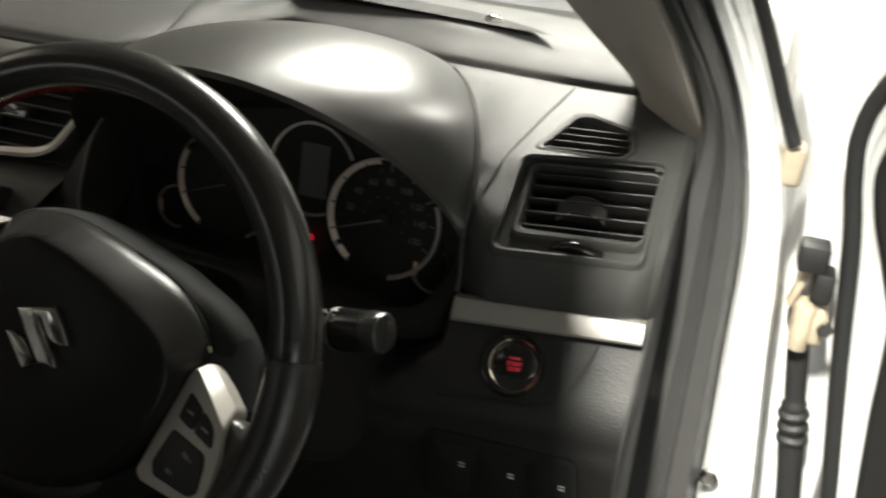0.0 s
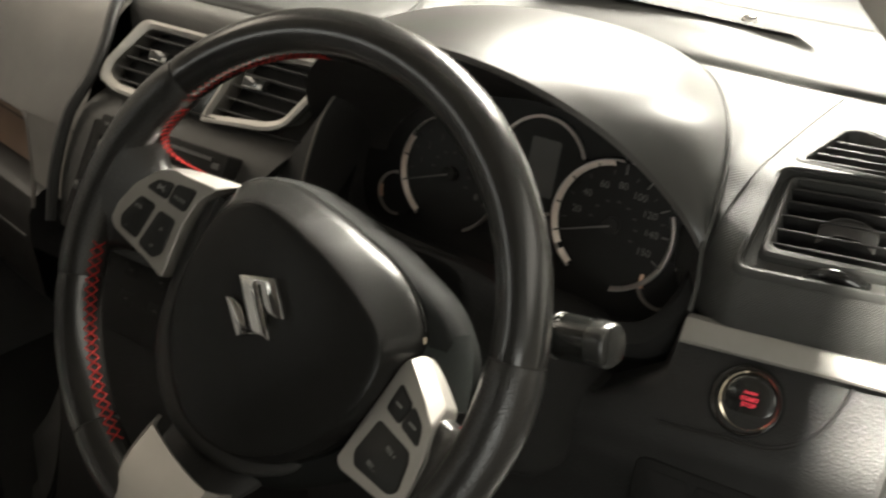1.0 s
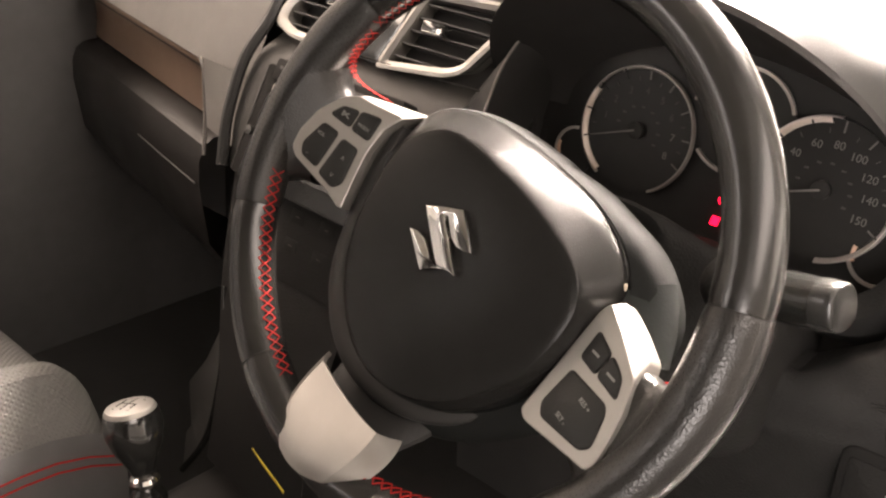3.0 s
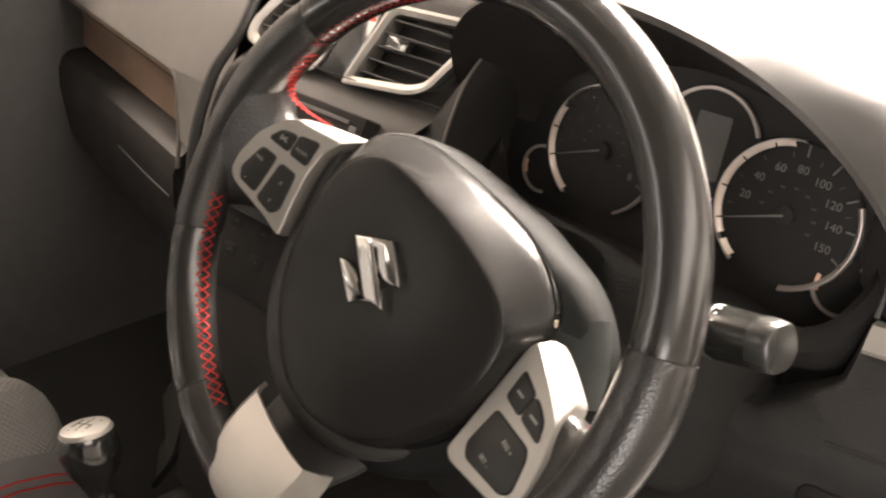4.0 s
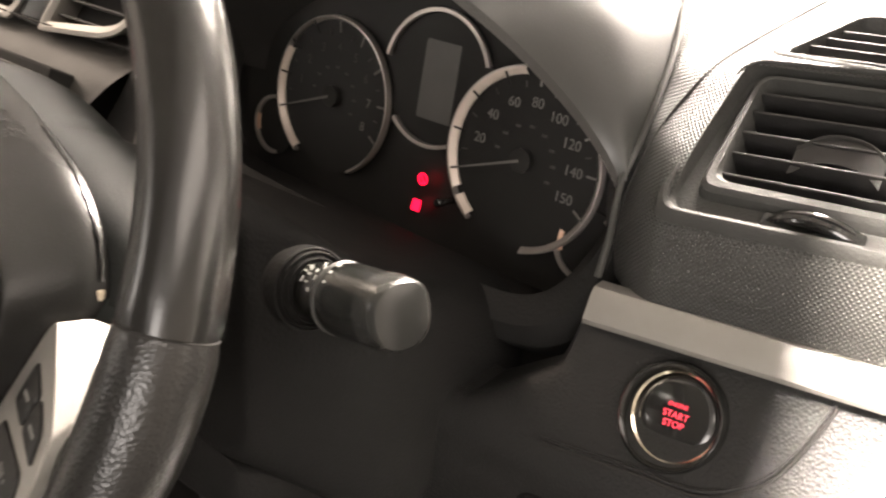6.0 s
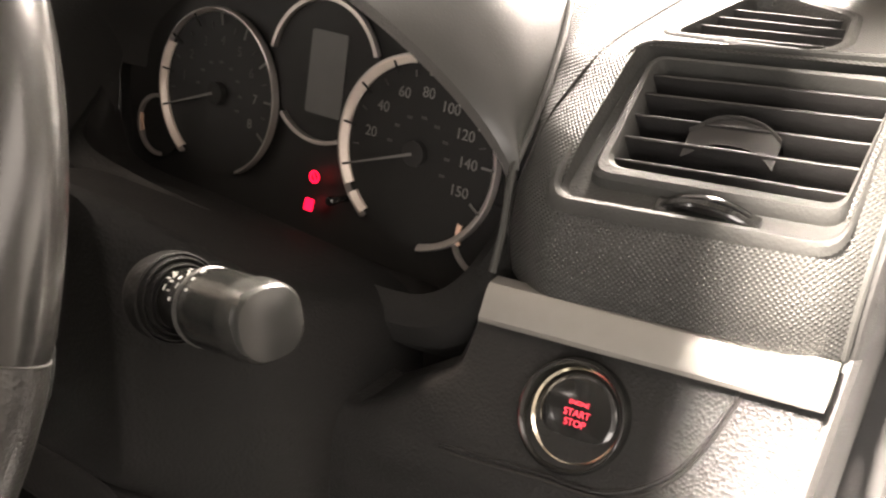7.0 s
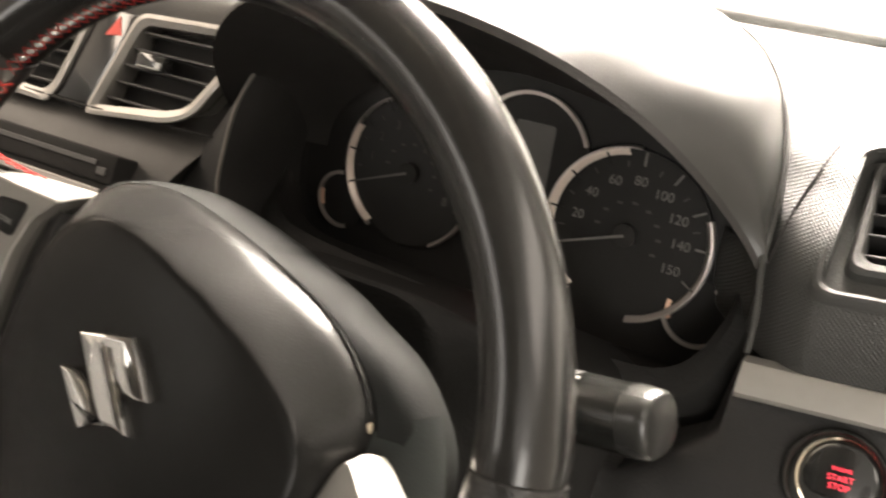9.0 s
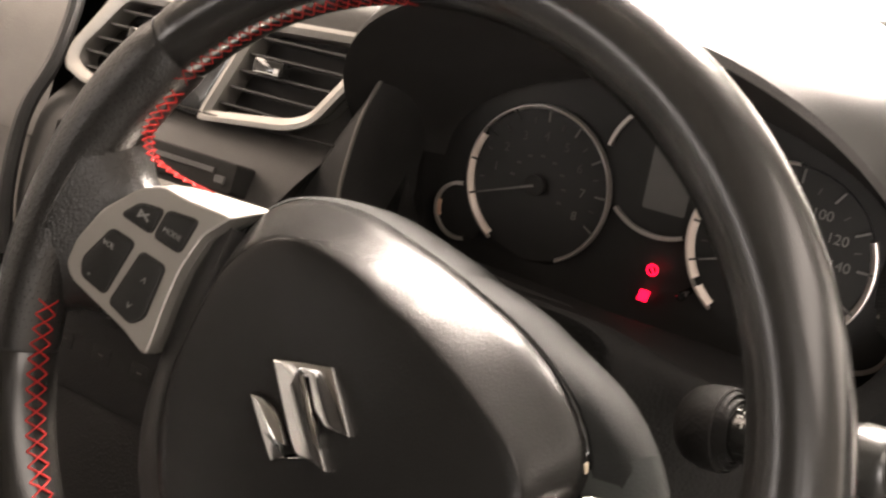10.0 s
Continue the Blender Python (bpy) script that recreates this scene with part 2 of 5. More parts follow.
def box(sx, sy, sz, bevel=0.003, steps=2, at=(0, 0, 0), bm=None):
    bm = bm or bmesh.new()
    r = bmesh.ops.create_cube(bm, size=1, matrix=Matrix.Translation(at) @ Matrix.Diagonal((sx, sy, sz, 1)))
    if bevel:
        es = list({e for v in r["verts"] for e in v.link_edges})
        bmesh.ops.bevel(bm, geom=es, offset=bevel, segments=steps, profile=0.5, affect="EDGES", clamp_overlap=True)
    return bm


def lathe(profile, sides=40, bm=None, caps=True):
    """A body of turning about z, from (radius, z) pairs."""
    bm = bm or bmesh.new()
    rings = []
    for r, z in profile:
        rings.append([bm.verts.new((r * math.cos(a), r * math.sin(a), z)) for a in (2 * math.pi * k / sides for k in range(sides))])
    for a, b in zip(rings, rings[1:]):
        for k in range(sides):
            bm.faces.new((a[k], a[(k + 1) % sides], b[(k + 1) % sides], b[k]))
    if caps:
        bm.faces.new(rings[0])
        bm.faces.new(rings[-1])
    return bm


def arc_band(r0, r1, a0, a1, z=0.0, depth=0.001, n=24):
    """A flat curved band between two radii and two angles in degrees."""
    A = [radians(a0 + (a1 - a0) * k / n) for k in range(n + 1)]
    rows = [[(r * math.cos(a), r * math.sin(a), zz) for a in A] for r, zz in ((r0, z - depth), (r0, z), (r1, z), (r1, z - depth))]
    return grid(rows)


def lettering(name, text, size, mat, parent, m, label=""):
    cu = bpy.data.curves.new(name, "FONT")
    cu.body, cu.size, cu.align_x, cu.align_y, cu.extrude = text, size, "CENTER", "CENTER", 0.00015
    tmp = bpy.data.objects.new(name, cu)
    scene.collection.objects.link(tmp)
    bpy.context.view_layer.update()
    me = bpy.data.meshes.new_from_object(tmp)
    bpy.data.objects.remove(tmp)
    bm = bmesh.new()
    bm.from_mesh(me)
    bmesh.ops.remove_doubles(bm, verts=bm.verts, dist=0.000001)
    bm.to_mesh(me)
    bm.free()
    me.materials.clear()
    me.materials.append(mat)
    ob = new(name, me)
    ob.parent = parent
    ob.matrix_basis = m
    return tagged(ob, label)


def frame_from(origin, ex, ey):
    """A pose with its x and y along the given ways."""
    ex = Vector(ex).normalized()
    ez = ex.cross(Vector(ey)).normalized()
    ey = ez.cross(ex)
    return Matrix((ex, ey, ez)).transposed().to_4x4().copy() if origin is None else Matrix.Translation(origin) @ Matrix((ex, ey, ez)).transposed().to_4x4()


# ---- the car's instrument panel ----
WX = 0.348                                   # middle of the instrument visor
CAR_X = 0.03                                 # middle of the car
dash = thing("dashboard", "charcoal moulded plastic car dashboard with an instrument visor", "dashboard")


def lip(u):
    """The visor's front edge, from its left foot (0) to its right foot (1)."""
    a = math.pi * (1 - u)
    x = WX + 0.185 * math.cos(a)
    h = 0.138 * max(0.0, math.sin(a)) ** 1.0
    z = 0.945 + h
    e = max(0.0, (u - 0.82) / 0.18) ** 2
    return Vector((x + 0.019 * e, 0.295 - 0.85 * h - 0.0375 * e, z + 0.0155 * e))


# where the visor's dome meets the dashboard, from its left end to its right
FOOT = spline([(0.163, 0.292, 0.947), (0.176, 0.284, 0.975), (0.190, 0.294, 1.010), (0.205, 0.310, 1.035), (0.222, 0.330, 1.049), (0.248, 0.372, 1.057), (0.282, 0.420, 1.060), (0.325, 0.452, 1.061), (0.372, 0.466, 1.061), (0.428, 0.461, 1.058), (0.468, 0.440, 1.0535), (0.499, 0.405, 1.047), (0.521, 0.366, 1.0375), (0.534, 0.337, 1.0275), (0.543, 0.313, 1.010), (0.549, 0.289, 0.990), (0.551, 0.272, 0.972), (0.552, 0.2585, 0.961)], 49)


def foot_x(y):
    """The dome's right-hand edge at a depth."""
    for p, q in zip(FOOT[25:], FOOT[26:]):
        if q.y <= y <= p.y:
            return q.x + (p.x - q.x) * (y - q.y) / (p.y - q.y)
    return 0.552 if y < 0.27 else 0.40


N = 48
rows = []
for k in range(13):
    t = k / 12
    row = []
    for i in range(N + 1):
        a, b = lip(i / N), FOOT[i]
        s = math.sin(math.pi * i / N)
        p = a.lerp(b, t)
        p.z += 0.022 * s * math.sin(math.pi * t) ** 0.8
        p.x += 0.004 * math.sin(math.pi * t) * max(0.0, i / N - 0.7) / 0.3
        row.append(p)
    rows.append(row)
part("visor", grid(rows), HOOD, dash, "smooth dark plastic instrument visor", sharp=85)
# thickness of the visor's edge and its dark lining, down to the dials
rows = [[lip(i / N) + Vector((0, 0, 0)) for i in range(N + 1)],
        [lip(i / N) + Vector((0, -0.003, -0.004)) for i in range(N + 1)],
        [lip(i / N) + Vector((0, 0.004, -0.007)) for i in range(N + 1)]]
for t in (0.3, 0.65, 1.0):
    row = []
    for i in range(N + 1):
        a = lip(i / N) + Vector((0, 0.004, -0.007))
        b = Vector((min(0.385 + (a.x - WX) * 0.93, a.x - 0.003 if a.x > WX else 9), 0.330, 0.935 + (a.z - 0.945) * 0.62))
        row.append(a.lerp(b, t))
    rows.append(row)
part("visor_lining", grid(rows), LINING, dash, "matt black inner lining of the visor")


def seam_y(x):
    """Where the soft top pad begins."""
    return 0.447 + max(0.0, 0.60 - x) * 0.10 + max(0.0, 0.45 - x) * 0.22


def fascia_row(x):
    lift = 0.10 * (x - 0.585)
    prof = [(0.236, 0.911), (0.232, 0.930), (0.233, 0.948), (0.239, 0.964), (0.256, 0.984), (0.280, 1.001), (0.304, 1.016), (0.345, 1.027), (0.395, 1.038), (seam_y(x), 1.051)]
    pts = spline([(x, y, z + lift * min(1, max(0.0, (0.45 - y) / 0.15))) for y, z in prof], 64)
    k = max(0.0, 0.590 - x)
    for p in pts:
        w = max(0.0, 1 - max(0.0, p.z - 0.965) / 0.08)
        p.y += 0.055 * min(1.5, k / 0.055) ** 1.6 * w + max(0.0, k - 0.0825) * w
        inner = foot_x(p.y) - 0.003
        if p.z > 0.955 and x < inner:
            p.z -= 0.03 * min(1.0, (inner - x) / 0.02)
        if x > 0.69:
            p.y += (x - 0.69) ** 2 * 25
    return pts


# fascia with the side vent's opening left out
XS = [0.40 + 0.0031 * i for i in range(102)] + [0.714]


def in_vent(x, z, y):
    lift = 0.10 * (x - 0.585)
    return 0.587 < x < 0.7005 and z - lift > 0.962 and y < 0.307


def fascia_z(x, y):
    """Height of the fascia's upper side."""
    pts = fascia_row(x)
    for a, b in zip(pts[8:], pts[9:]):
        if a.y <= y <= b.y:
            return a.z + (b.z - a.z) * (y - a.y) / (b.y - a.y)
    return pts[-1].z


# opening of the small upper vent, in plan
TOPVENT = rounded([(0.595, 0.326), (0.662, 0.319), (0.670, 0.332), (0.665, 0.370), (0.624, 0.391), (0.613, 0.387)], 0.007, 5)


def in_top_vent(x, y):
    inside = False
    for (ax, ay), (bx, by) in zip(TOPVENT, TOPVENT[1:] + TOPVENT[:1]):
        if (ay > y) != (by > y) and x < ax + (bx - ax) * (y - ay) / (by - ay):
            inside = not inside
    return inside


bm = grid([fascia_row(x) for x in XS])
uvl = bm.loops.layers.uv["UVMap"]
for f in bm.faces:
    for lp in f.loops:
        lp[uvl].uv.y = lp.vert.co.x
kill = [f for f in bm.faces if in_vent(f.calc_center_median().x, f.calc_center_median().z, f.calc_center_median().y) or (f.calc_center_median().z > 1.0 and in_top_vent(0.637 + (f.calc_center_median().x - 0.637) / 1.09, 0.350 + (f.calc_center_median().y - 0.350) / 1.09))]
bmesh.ops.delete(bm, geom=kill, context="FACES")
part("fascia_edge", tube(fascia_row(0.7135), 0.0016, 6), DASHTOP, dash, "rounded end of the fascia")
part("fascia", bm, DASH, dash, "dimpled charcoal plastic fascia round the side vents")
# the dashboard's top, back to the windscreen
rows = []
for i in range(73):
    x = -0.72 + 1.43 * i / 72
    e = 0.012 * (2 * x / 1.43) ** 2
    u = min(1, max(0, (0.26 - x) / 0.12))
    u = u * u * (3 - 2 * u)
    y0 = seam_y(max(x, 0.2)) * (1 - u) + 0.330 * u
    z0 = 1.0525 * (1 - u) + 1.032 * u
    rows.append(spline([(x, y0, z0 - 0.006), (x, y0, z0), (x, y0 + 0.004, z0 + 0.005), (x, y0 + 0.03, z0 + 0.016), (x, max(y0 + 0.06, 0.52), 1.079), (x, 0.60, 1.081), (x, 0.70, 1.072 - e), (x, 0.84, 1.050 - e)], 29))
part("top_pad", grid(rows), DASHTOP, dash, "soft grey dashboard top")
P = spline([(0.190, 0.340, 1.0405), (0.186, 0.40, 1.060), (0.170, 0.47, 1.0775), (0.160, 0.56, 1.0815), (0.155, 0.70, 1.073)], 24)
part("pad_joint", tube(P, 0.0014, 6), SILVERDIM, dash, "thin pale joint line")
# demister grille along the windscreen
grille = thing("windscreen_demister", "long dark demister grille with a small round sensor", "grille")
rows = []
for i in range(31):
    u = i / 30
    x = -0.30 + 0.86 * u
    w = 0.052 * min(1, (1 - u) * 8) ** 0.7
    y = 0.585 - 0.085 * max(0.0, u - 0.45) / 0.55
    rows.append([(x, y, 1.0826 - 0.02 * max(0, y - 0.6)), (x, y + w * 0.5, 1.0828 - 0.12 * max(0, y + w / 2 - 0.59)), (x, y + w, 1.0826 - 0.14 * max(0, y + w - 0.59))])
part("slot", grid(rows), VOID, grille, "dark slot")
part("sensor", lathe([(0.009, -0.002), (0.009, 0.001), (0.0075, 0.0035), (0.0045, 0.0055), (0, 0.006)], 28), CHROME, grille, "small domed light sensor", m=pose(0.484, 0.534, 1.0832))
# bowl under the dials
BOWL = [(0.192, 0.312, 0.955), (0.197, 0.300, 0.915), (0.218, 0.268, 0.893), (0.30, 0.250, 0.889), (0.42, 0.246, 0.884), (0.490, 0.246, 0.880), (0.524, 0.250, 0.889), (0.540, 0.266, 0.916), (0.543, 0.290, 0.947)]
rows = [[], [], [], [], [], []]
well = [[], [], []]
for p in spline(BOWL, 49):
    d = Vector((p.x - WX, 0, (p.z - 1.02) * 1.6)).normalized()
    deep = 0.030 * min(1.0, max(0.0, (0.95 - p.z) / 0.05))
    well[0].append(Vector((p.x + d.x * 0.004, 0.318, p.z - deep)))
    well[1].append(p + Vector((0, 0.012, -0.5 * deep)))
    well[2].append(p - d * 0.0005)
    rows[0].append(p - d * 0.001)
    rows[1].append(p + d * 0.004 + Vector((0, -0.006, 0)))
    rows[2].append(p + d * 0.014 + Vector((0, -0.010, 0)))
    rows[3].append(p + d * 0.028 + Vector((0, -0.006, 0)))
    rows[4].append(p + d * 0.040 + Vector((0, 0.008, 0)))
    rows[5].append(p + d * 0.046 + Vector((0, 0.04, 0)))
part("dial_surround", grid(rows), SHROUD, dash, "dark dimpled surround under the dials")
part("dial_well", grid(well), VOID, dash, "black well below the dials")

# silver strip, button panel and knee panel under the fascia
rows = []
for i in range(25):
    x = 0.5585 + 0.1555 * i / 24
    lift = 0.016 * ((x - 0.556) / 0.158)
    y = 0.2375 - 0.004 * (x - 0.556) / 0.158
    rows.append([(x, y + 0.006, 0.9115 + lift), (x, y - 0.0020, 0.9112 + lift), (x, y - 0.0042, 0.9090 + lift), (x, y - 0.0098, 0.8960 + lift * 1.15), (x, y - 0.0092, 0.8930 + lift * 1.2), (x, y + 0.004, 0.8918 + lift * 1.2)])
bm = grid(rows)
bm.verts.ensure_lookup_table()
bm.faces.new([bm.verts[24 * 6 + k] for k in range(6)])
bm.faces.new([bm.verts[k] for k in range(6)])
part("trim_strip", bm, SILVER, dash, "satin silver trim strip")
def knee(x, z):
    """Depth of the knee panel at a height."""
    P = [(0.50, 0.26), (0.66, 0.235), (0.74, 0.203), (0.80, 0.1905), (0.832, 0.1920), (0.848, 0.199), (0.865, 0.2115), (0.890, 0.2300), (0.94, 0.256)]
    for (z0, y0), (z1, y1) in zip(P, P[1:]):
        if z <= z1:
            t = (z - z0) / (z1 - z0)
            return y0 + (y1 - y0) * t
    return 0.256


rows = []
for i in range(41):
    x = 0.40 + 0.314 * i / 40
    lift = 0.10 * (x - 0.57)
    top = 9.0 if x > 0.556 else max(0.838, 0.872 - 0.75 * (0.556 - x))
    rows.append(spline([(x, knee(x, z), min(z + lift, top)) for z in (0.912, 0.900, 0.886, 0.868, 0.85, 0.832, 0.815, 0.80, 0.77, 0.74, 0.70, 0.66, 0.58, 0.50)], 44))
part("knee_panel", grid(rows), GRAIN, dash, "grained black plastic knee panel")
G = [(0.562, 0.842), (0.588, 0.846), (0.612, 0.850), (0.643, 0.8545), (0.664, 0.867), (0.673, 0.880), (0.679, 0.8965), (0.681, 0.9045)]
P = spline([(x, knee(x, z - 0.10 * (x - 0.57)) - 0.0006, z) for x, z in G], 50)
part("panel_edge", tube(P, 0.0011, 8), GRAIN, dash, "rounded lower edge of the button panel")
part("panel_groove", tube([p + Vector((0.0012, -0.0004, -0.0022)) for p in P], 0.0011, 6), VOID, dash)
SWM = frame_from((0.622, 0.189, 0.793), (1, 0, 0.05), (0, 0.02, 1))
bank = thing("switch_bank", "black blank switch bank with small pale symbols", "switches", SWM)
part("panel", plate(rounded([(-0.066, -0.045), (0.066, -0.045), (0.066, 0.022), (-0.066, 0.022)], 0.012), 0.012, 0.002, z=0.0012), SHROUD, bank)
for cx in (-0.042, 0.0, 0.042):
    k = part("switch", plate(rounded([(cx - 0.018, -0.034), (cx + 0.018, -0.034), (cx + 0.018, 0.014), (cx - 0.018, 0.014)], 0.004), 0.004, 0.001, z=0.0022), SHROUD, bank)
    part("symbol", box(0.005, 0.0012, 0.0003, 0), WHITEPRINT, k, m=pose(cx + 0.012, -0.004, 0.0025))
    part("symbol", box(0.005, 0.0012, 0.0003, 0), WHITEPRINT, k, m=pose(cx + 0.012, -0.007, 0.0025))
rows = []
for i in range(17):
    x = 0.16 + 0.26 * i / 16
    rows.append(spline([(x, 0.30, 0.86), (x, 0.275, 0.83), (x, 0.27, 0.80), (x, 0.27, 0.70), (x, 0.29, 0.50)], 16))
part("column_panel", grid(rows), BLACK, dash, "plain black panel behind the steering column")

# plain end of the dashboard towards the door
END = [Vector((0.7140, knee(0.714, z) + 0.0012, z + 0.0144)) for z in (0.50, 0.58, 0.66, 0.70, 0.74, 0.77, 0.80, 0.815, 0.832, 0.85, 0.868, 0.880)] + [p + Vector((0.0005, 0.0012, 0)) for p in fascia_row(0.7135)[::3]]
part("end_panel", grid([[p, p + Vector((0.0030, 0.0006, 0)), p + Vector((0.0055, 0.0040, 0)), p + Vector((0.0085, 0.030, 0)), p + Vector((0.0095, 0.090, 0))] for p in END]), ENDPANEL, dash, "plain grey end panel of the dashboard")

# groove that runs down the fascia beside the visor
P = spline([(0.597, 0.441, 1.0525), (0.588, 0.40, 1.0395), (0.578, 0.345, 1.0268), (0.570, 0.308, 1.0135), (0.562, 0.285, 0.988), (0.556, 0.270, 0.960), (0.553, 0.268, 0.935), (0.553, 0.270, 0.912)], 40)
P = [min(fascia_row(p.x), key=lambda q: (q - p).length) + Vector((0, -0.0003, 0.0002)) for p in P]
for _ in range(4):
    P = [P[0]] + [(a + b * 2 + c) / 4 for a, b, c in zip(P, P[1:], P[2:])] + [P[-1]]
part("fascia_groove", tube(P, 0.0009, 6), VOID, dash)

P = [p + Vector((0.0008, -0.0006, 0.0006)) for p in FOOT[29:]] + spline([(0.5528, 0.2575, 0.9600), (0.5560, 0.2490, 0.9480), (0.5585, 0.2430, 0.9350), (0.5595, 0.2350, 0.9170)], 8)[1:]
part("fascia_roll", tube(P, 0.0019, 8), DASHTOP, dash, "rolled edge of the fascia beside the visor")

# ---- side vent ----
VM = frame_from((0.586, 0.2405, 0.9660), (1, 0, 0.10), (0, 0.82, 0.572))
vent = thing("side_air_vent", "charcoal side air vent with thin slats and thumbwheel", "air vent", VM)
W_, H_ = 0.116, 0.084


def ring_between(outer, inner, zo, zi, depth):
    n = len(outer)
    rows = [[(x, y, zo - 0.003) for x, y in outer], [(x, y, zo) for x, y in outer],
            [((x * 0.6 + u * 0.4), (y * 0.6 + v * 0.4), (zo + zi) / 2 + 0.0015) for (x, y), (u, v) in zip(outer, inner)],
            [(x, y, zi) for x, y in inner], [(x, y, zi - depth) for x, y in inner]]
    return grid(rows, closed=True)


O1 = rounded([(-0.005, -0.0075), (W_ + 0.002, -0.006), (W_ + 0.008, H_ + 0.007), (0.003, H_ + 0.004)], 0.012, 6)
O2 = rounded([(0.0155, 0.0175), (0.1125, 0.0160), (0.1180, 0.0795), (0.0145, 0.0815)], 0.007, 6)
rows = []
for w, lift, z in ((-0.14, 1, -0.004), (-0.05, 1, -0.0005), (0.04, 1, 0.0006), (0.12, 0.95, 0.0), (0.18, 0.7, -0.0025), (0.22, 0, -0.0055), (0.60, 0, -0.0065), (0.66, 0, -0.002), (0.76, 0, 0.0), (0.92, 0, -0.0005), (1.0, 0, -0.003), (1.0, 0, -0.033)):
    rows.append([(ax + (bx - ax) * w, ay + (by - ay) * w, z + lift * 0.0066 * min(1, max(0, (ay + 0.006) / 0.020)) * (1 - 0.30 * max(0, (ay - 0.05) / 0.036))) for (ax, ay), (bx, by) in zip(O1, O2)])
part("frame", grid(rows, closed=True), DASHTOP, vent, "charcoal moulded vent frame")
part("duct", plate(O2, 0.002, 0, z=-0.032), VOID, vent, "dark duct behind the slats")
for k in range(5):
    y = 0.0228 + 0.0133 * k - (0.0015 if k == 4 else 0)
    bm = box(0.102, 0.0015, 0.018, 0.0006, 2, at=(0.0655, y, -0.013))
    part("slat", bm, BLACK, vent)
for k in range(6):
    bm = box(0.0012, H_ - 0.016, 0.016, 0.0004, 1)
    part("upright_vane", bm, GREY, vent, m=pose(0.020 + 0.0155 * k, H_ / 2 + 0.003, -0.027, 0, 32, 0))
arch = spline([(0.0420, 0.0455, 0), (0.0448, 0.0475, 0), (0.0493, 0.0524, 0), (0.0550, 0.0548, 0), (0.0615, 0.0552, 0), (0.0690, 0.0540, 0), (0.0760, 0.0503, 0), (0.0815, 0.0450, 0)], 22)
rows = [[(p.x, p.y - dy, z) for p in arch] for dy, z in ((0.0150, -0.0060), (0.0016, -0.0050), (0.0014, -0.0035), (0.0008, -0.0028), (0.0, -0.0035), (0.0, -0.018))]
part("direction_tab", grid(rows), VOID, vent, "black arched finger tab on the slats")
part("wheel_slot", plate(rounded([(0.0415, -0.0035), (0.0855, -0.0050), (0.0855, 0.0050), (0.0415, 0.0070)], 0.002), 0.004, 0.0004, z=-0.0040), PIANO, vent, "gloss black slot round the thumbwheel")
tw = part("thumbwheel", lathe([(0.0, -0.0040), (0.0300, -0.0040), (0.0316, -0.0034), (0.0322, -0.0022), (0.0322, -0.0008), (0.0306, -0.0003), (0.0306, 0.0003), (0.0322, 0.0008), (0.0322, 0.0032), (0.0314, 0.0040), (0.0, 0.0040)], 72), PIANO, vent, "ribbed black thumbwheel", m=pose(0.0635, 0.0010, -0.0305, 84, 0, -3))
bm = bmesh.new()
for k in range(40):
    box(0.0008, 0.0008, 0.0024, 0, at=(0.0324, 0, 0.0020), bm=bm)
    bmesh.ops.rotate(bm, verts=bm.verts[-8:], cent=(0, 0, 0), matrix=Matrix.Rotation(radians(90 + 2.2 * (k - 19.5)), 3, "Z"))
tagged(part("grip_ribs", bm, PIANO, tw, "fine moulded ribs"), kind="stuff")

# ---- demister vent above it ----
top_vent = thing("demister_vent", "small dark demister vent with thin horizontal slats", "air vent")


def on_fascia(x, y, up):
    return (x, y, fascia_z(x, y) + up)


cx, cy = 0.637, 0.350
rows = [[on_fascia(cx + (x - cx) * k, cy + (y - cy) * k, up) for x, y in TOPVENT] for k, up in ((1.22, -0.0015), (1.15, 0.0006), (1.08, 0.0010), (1.0, -0.0002), (0.965, -0.003), (0.955, -0.016))]
part("frame", grid(rows, closed=True), DASHTOP, top_vent, "smooth grey bezel")
bm = bmesh.new()
bm.faces.new([bm.verts.new(on_fascia(cx + (x - cx) * 0.97, cy + (y - cy) * 0.97, -0.015)) for x, y in TOPVENT])
part("duct", bm, VOID, top_vent)
for k in range(4):
    y = 0.333 + 0.0125 * k
    xs = [0.59 + 0.001 * i for i in range(90) if in_top_vent(0.59 + 0.001 * i, y)]
    x0, x1 = xs[0], xs[-1]
    rows = [[(x0 + (x1 - x0) * i / 12, y + dy, fascia_z(x0 + (x1 - x0) * i / 12, y) - 0.003 + dz) for i in range(13)] for dy, dz in ((0.0, -0.010), (-0.0005, 0.0), (0.0006, 0.0), (0.0012, -0.010))]
    part("slat", grid(rows), BLACK, top_vent)

# ---- engine start button ----
BM_ = frame_from((0.6204, 0.2170, 0.8732), (1, 0, 0.10), (0, 0.50, 0.866))
start = thing("start_button", "round black engine start button with chrome ring and red lettering", "button", BM_)
part("collar", lathe([(0.0262, -0.006), (0.0264, 0.0040), (0.0252, 0.0066), (0.0245, 0.0074), (0.0238, 0.0070), (0.0216, 0.0030), (0.0210, 0.0012)], 56, caps=False), STALK, start, "gloss black collar", m=pose(-0.0022, -0.0008, 0))
part("collar_edge", lathe([(0.0250, 0.0068), (0.0248, 0.0076), (0.0243, 0.0077), (0.0239, 0.0070)], 56, caps=False), PIANO, start, "rounded black collar edge", m=pose(-0.0022, -0.0008, 0))
part("bezel", lathe([(0.0220, 0.0016), (0.0219, 0.0044), (0.0211, 0.0054), (0.0200, 0.0044), (0.0190, 0.0008)], 56, caps=False), GOLDCHROME, start, "chrome bezel ring")
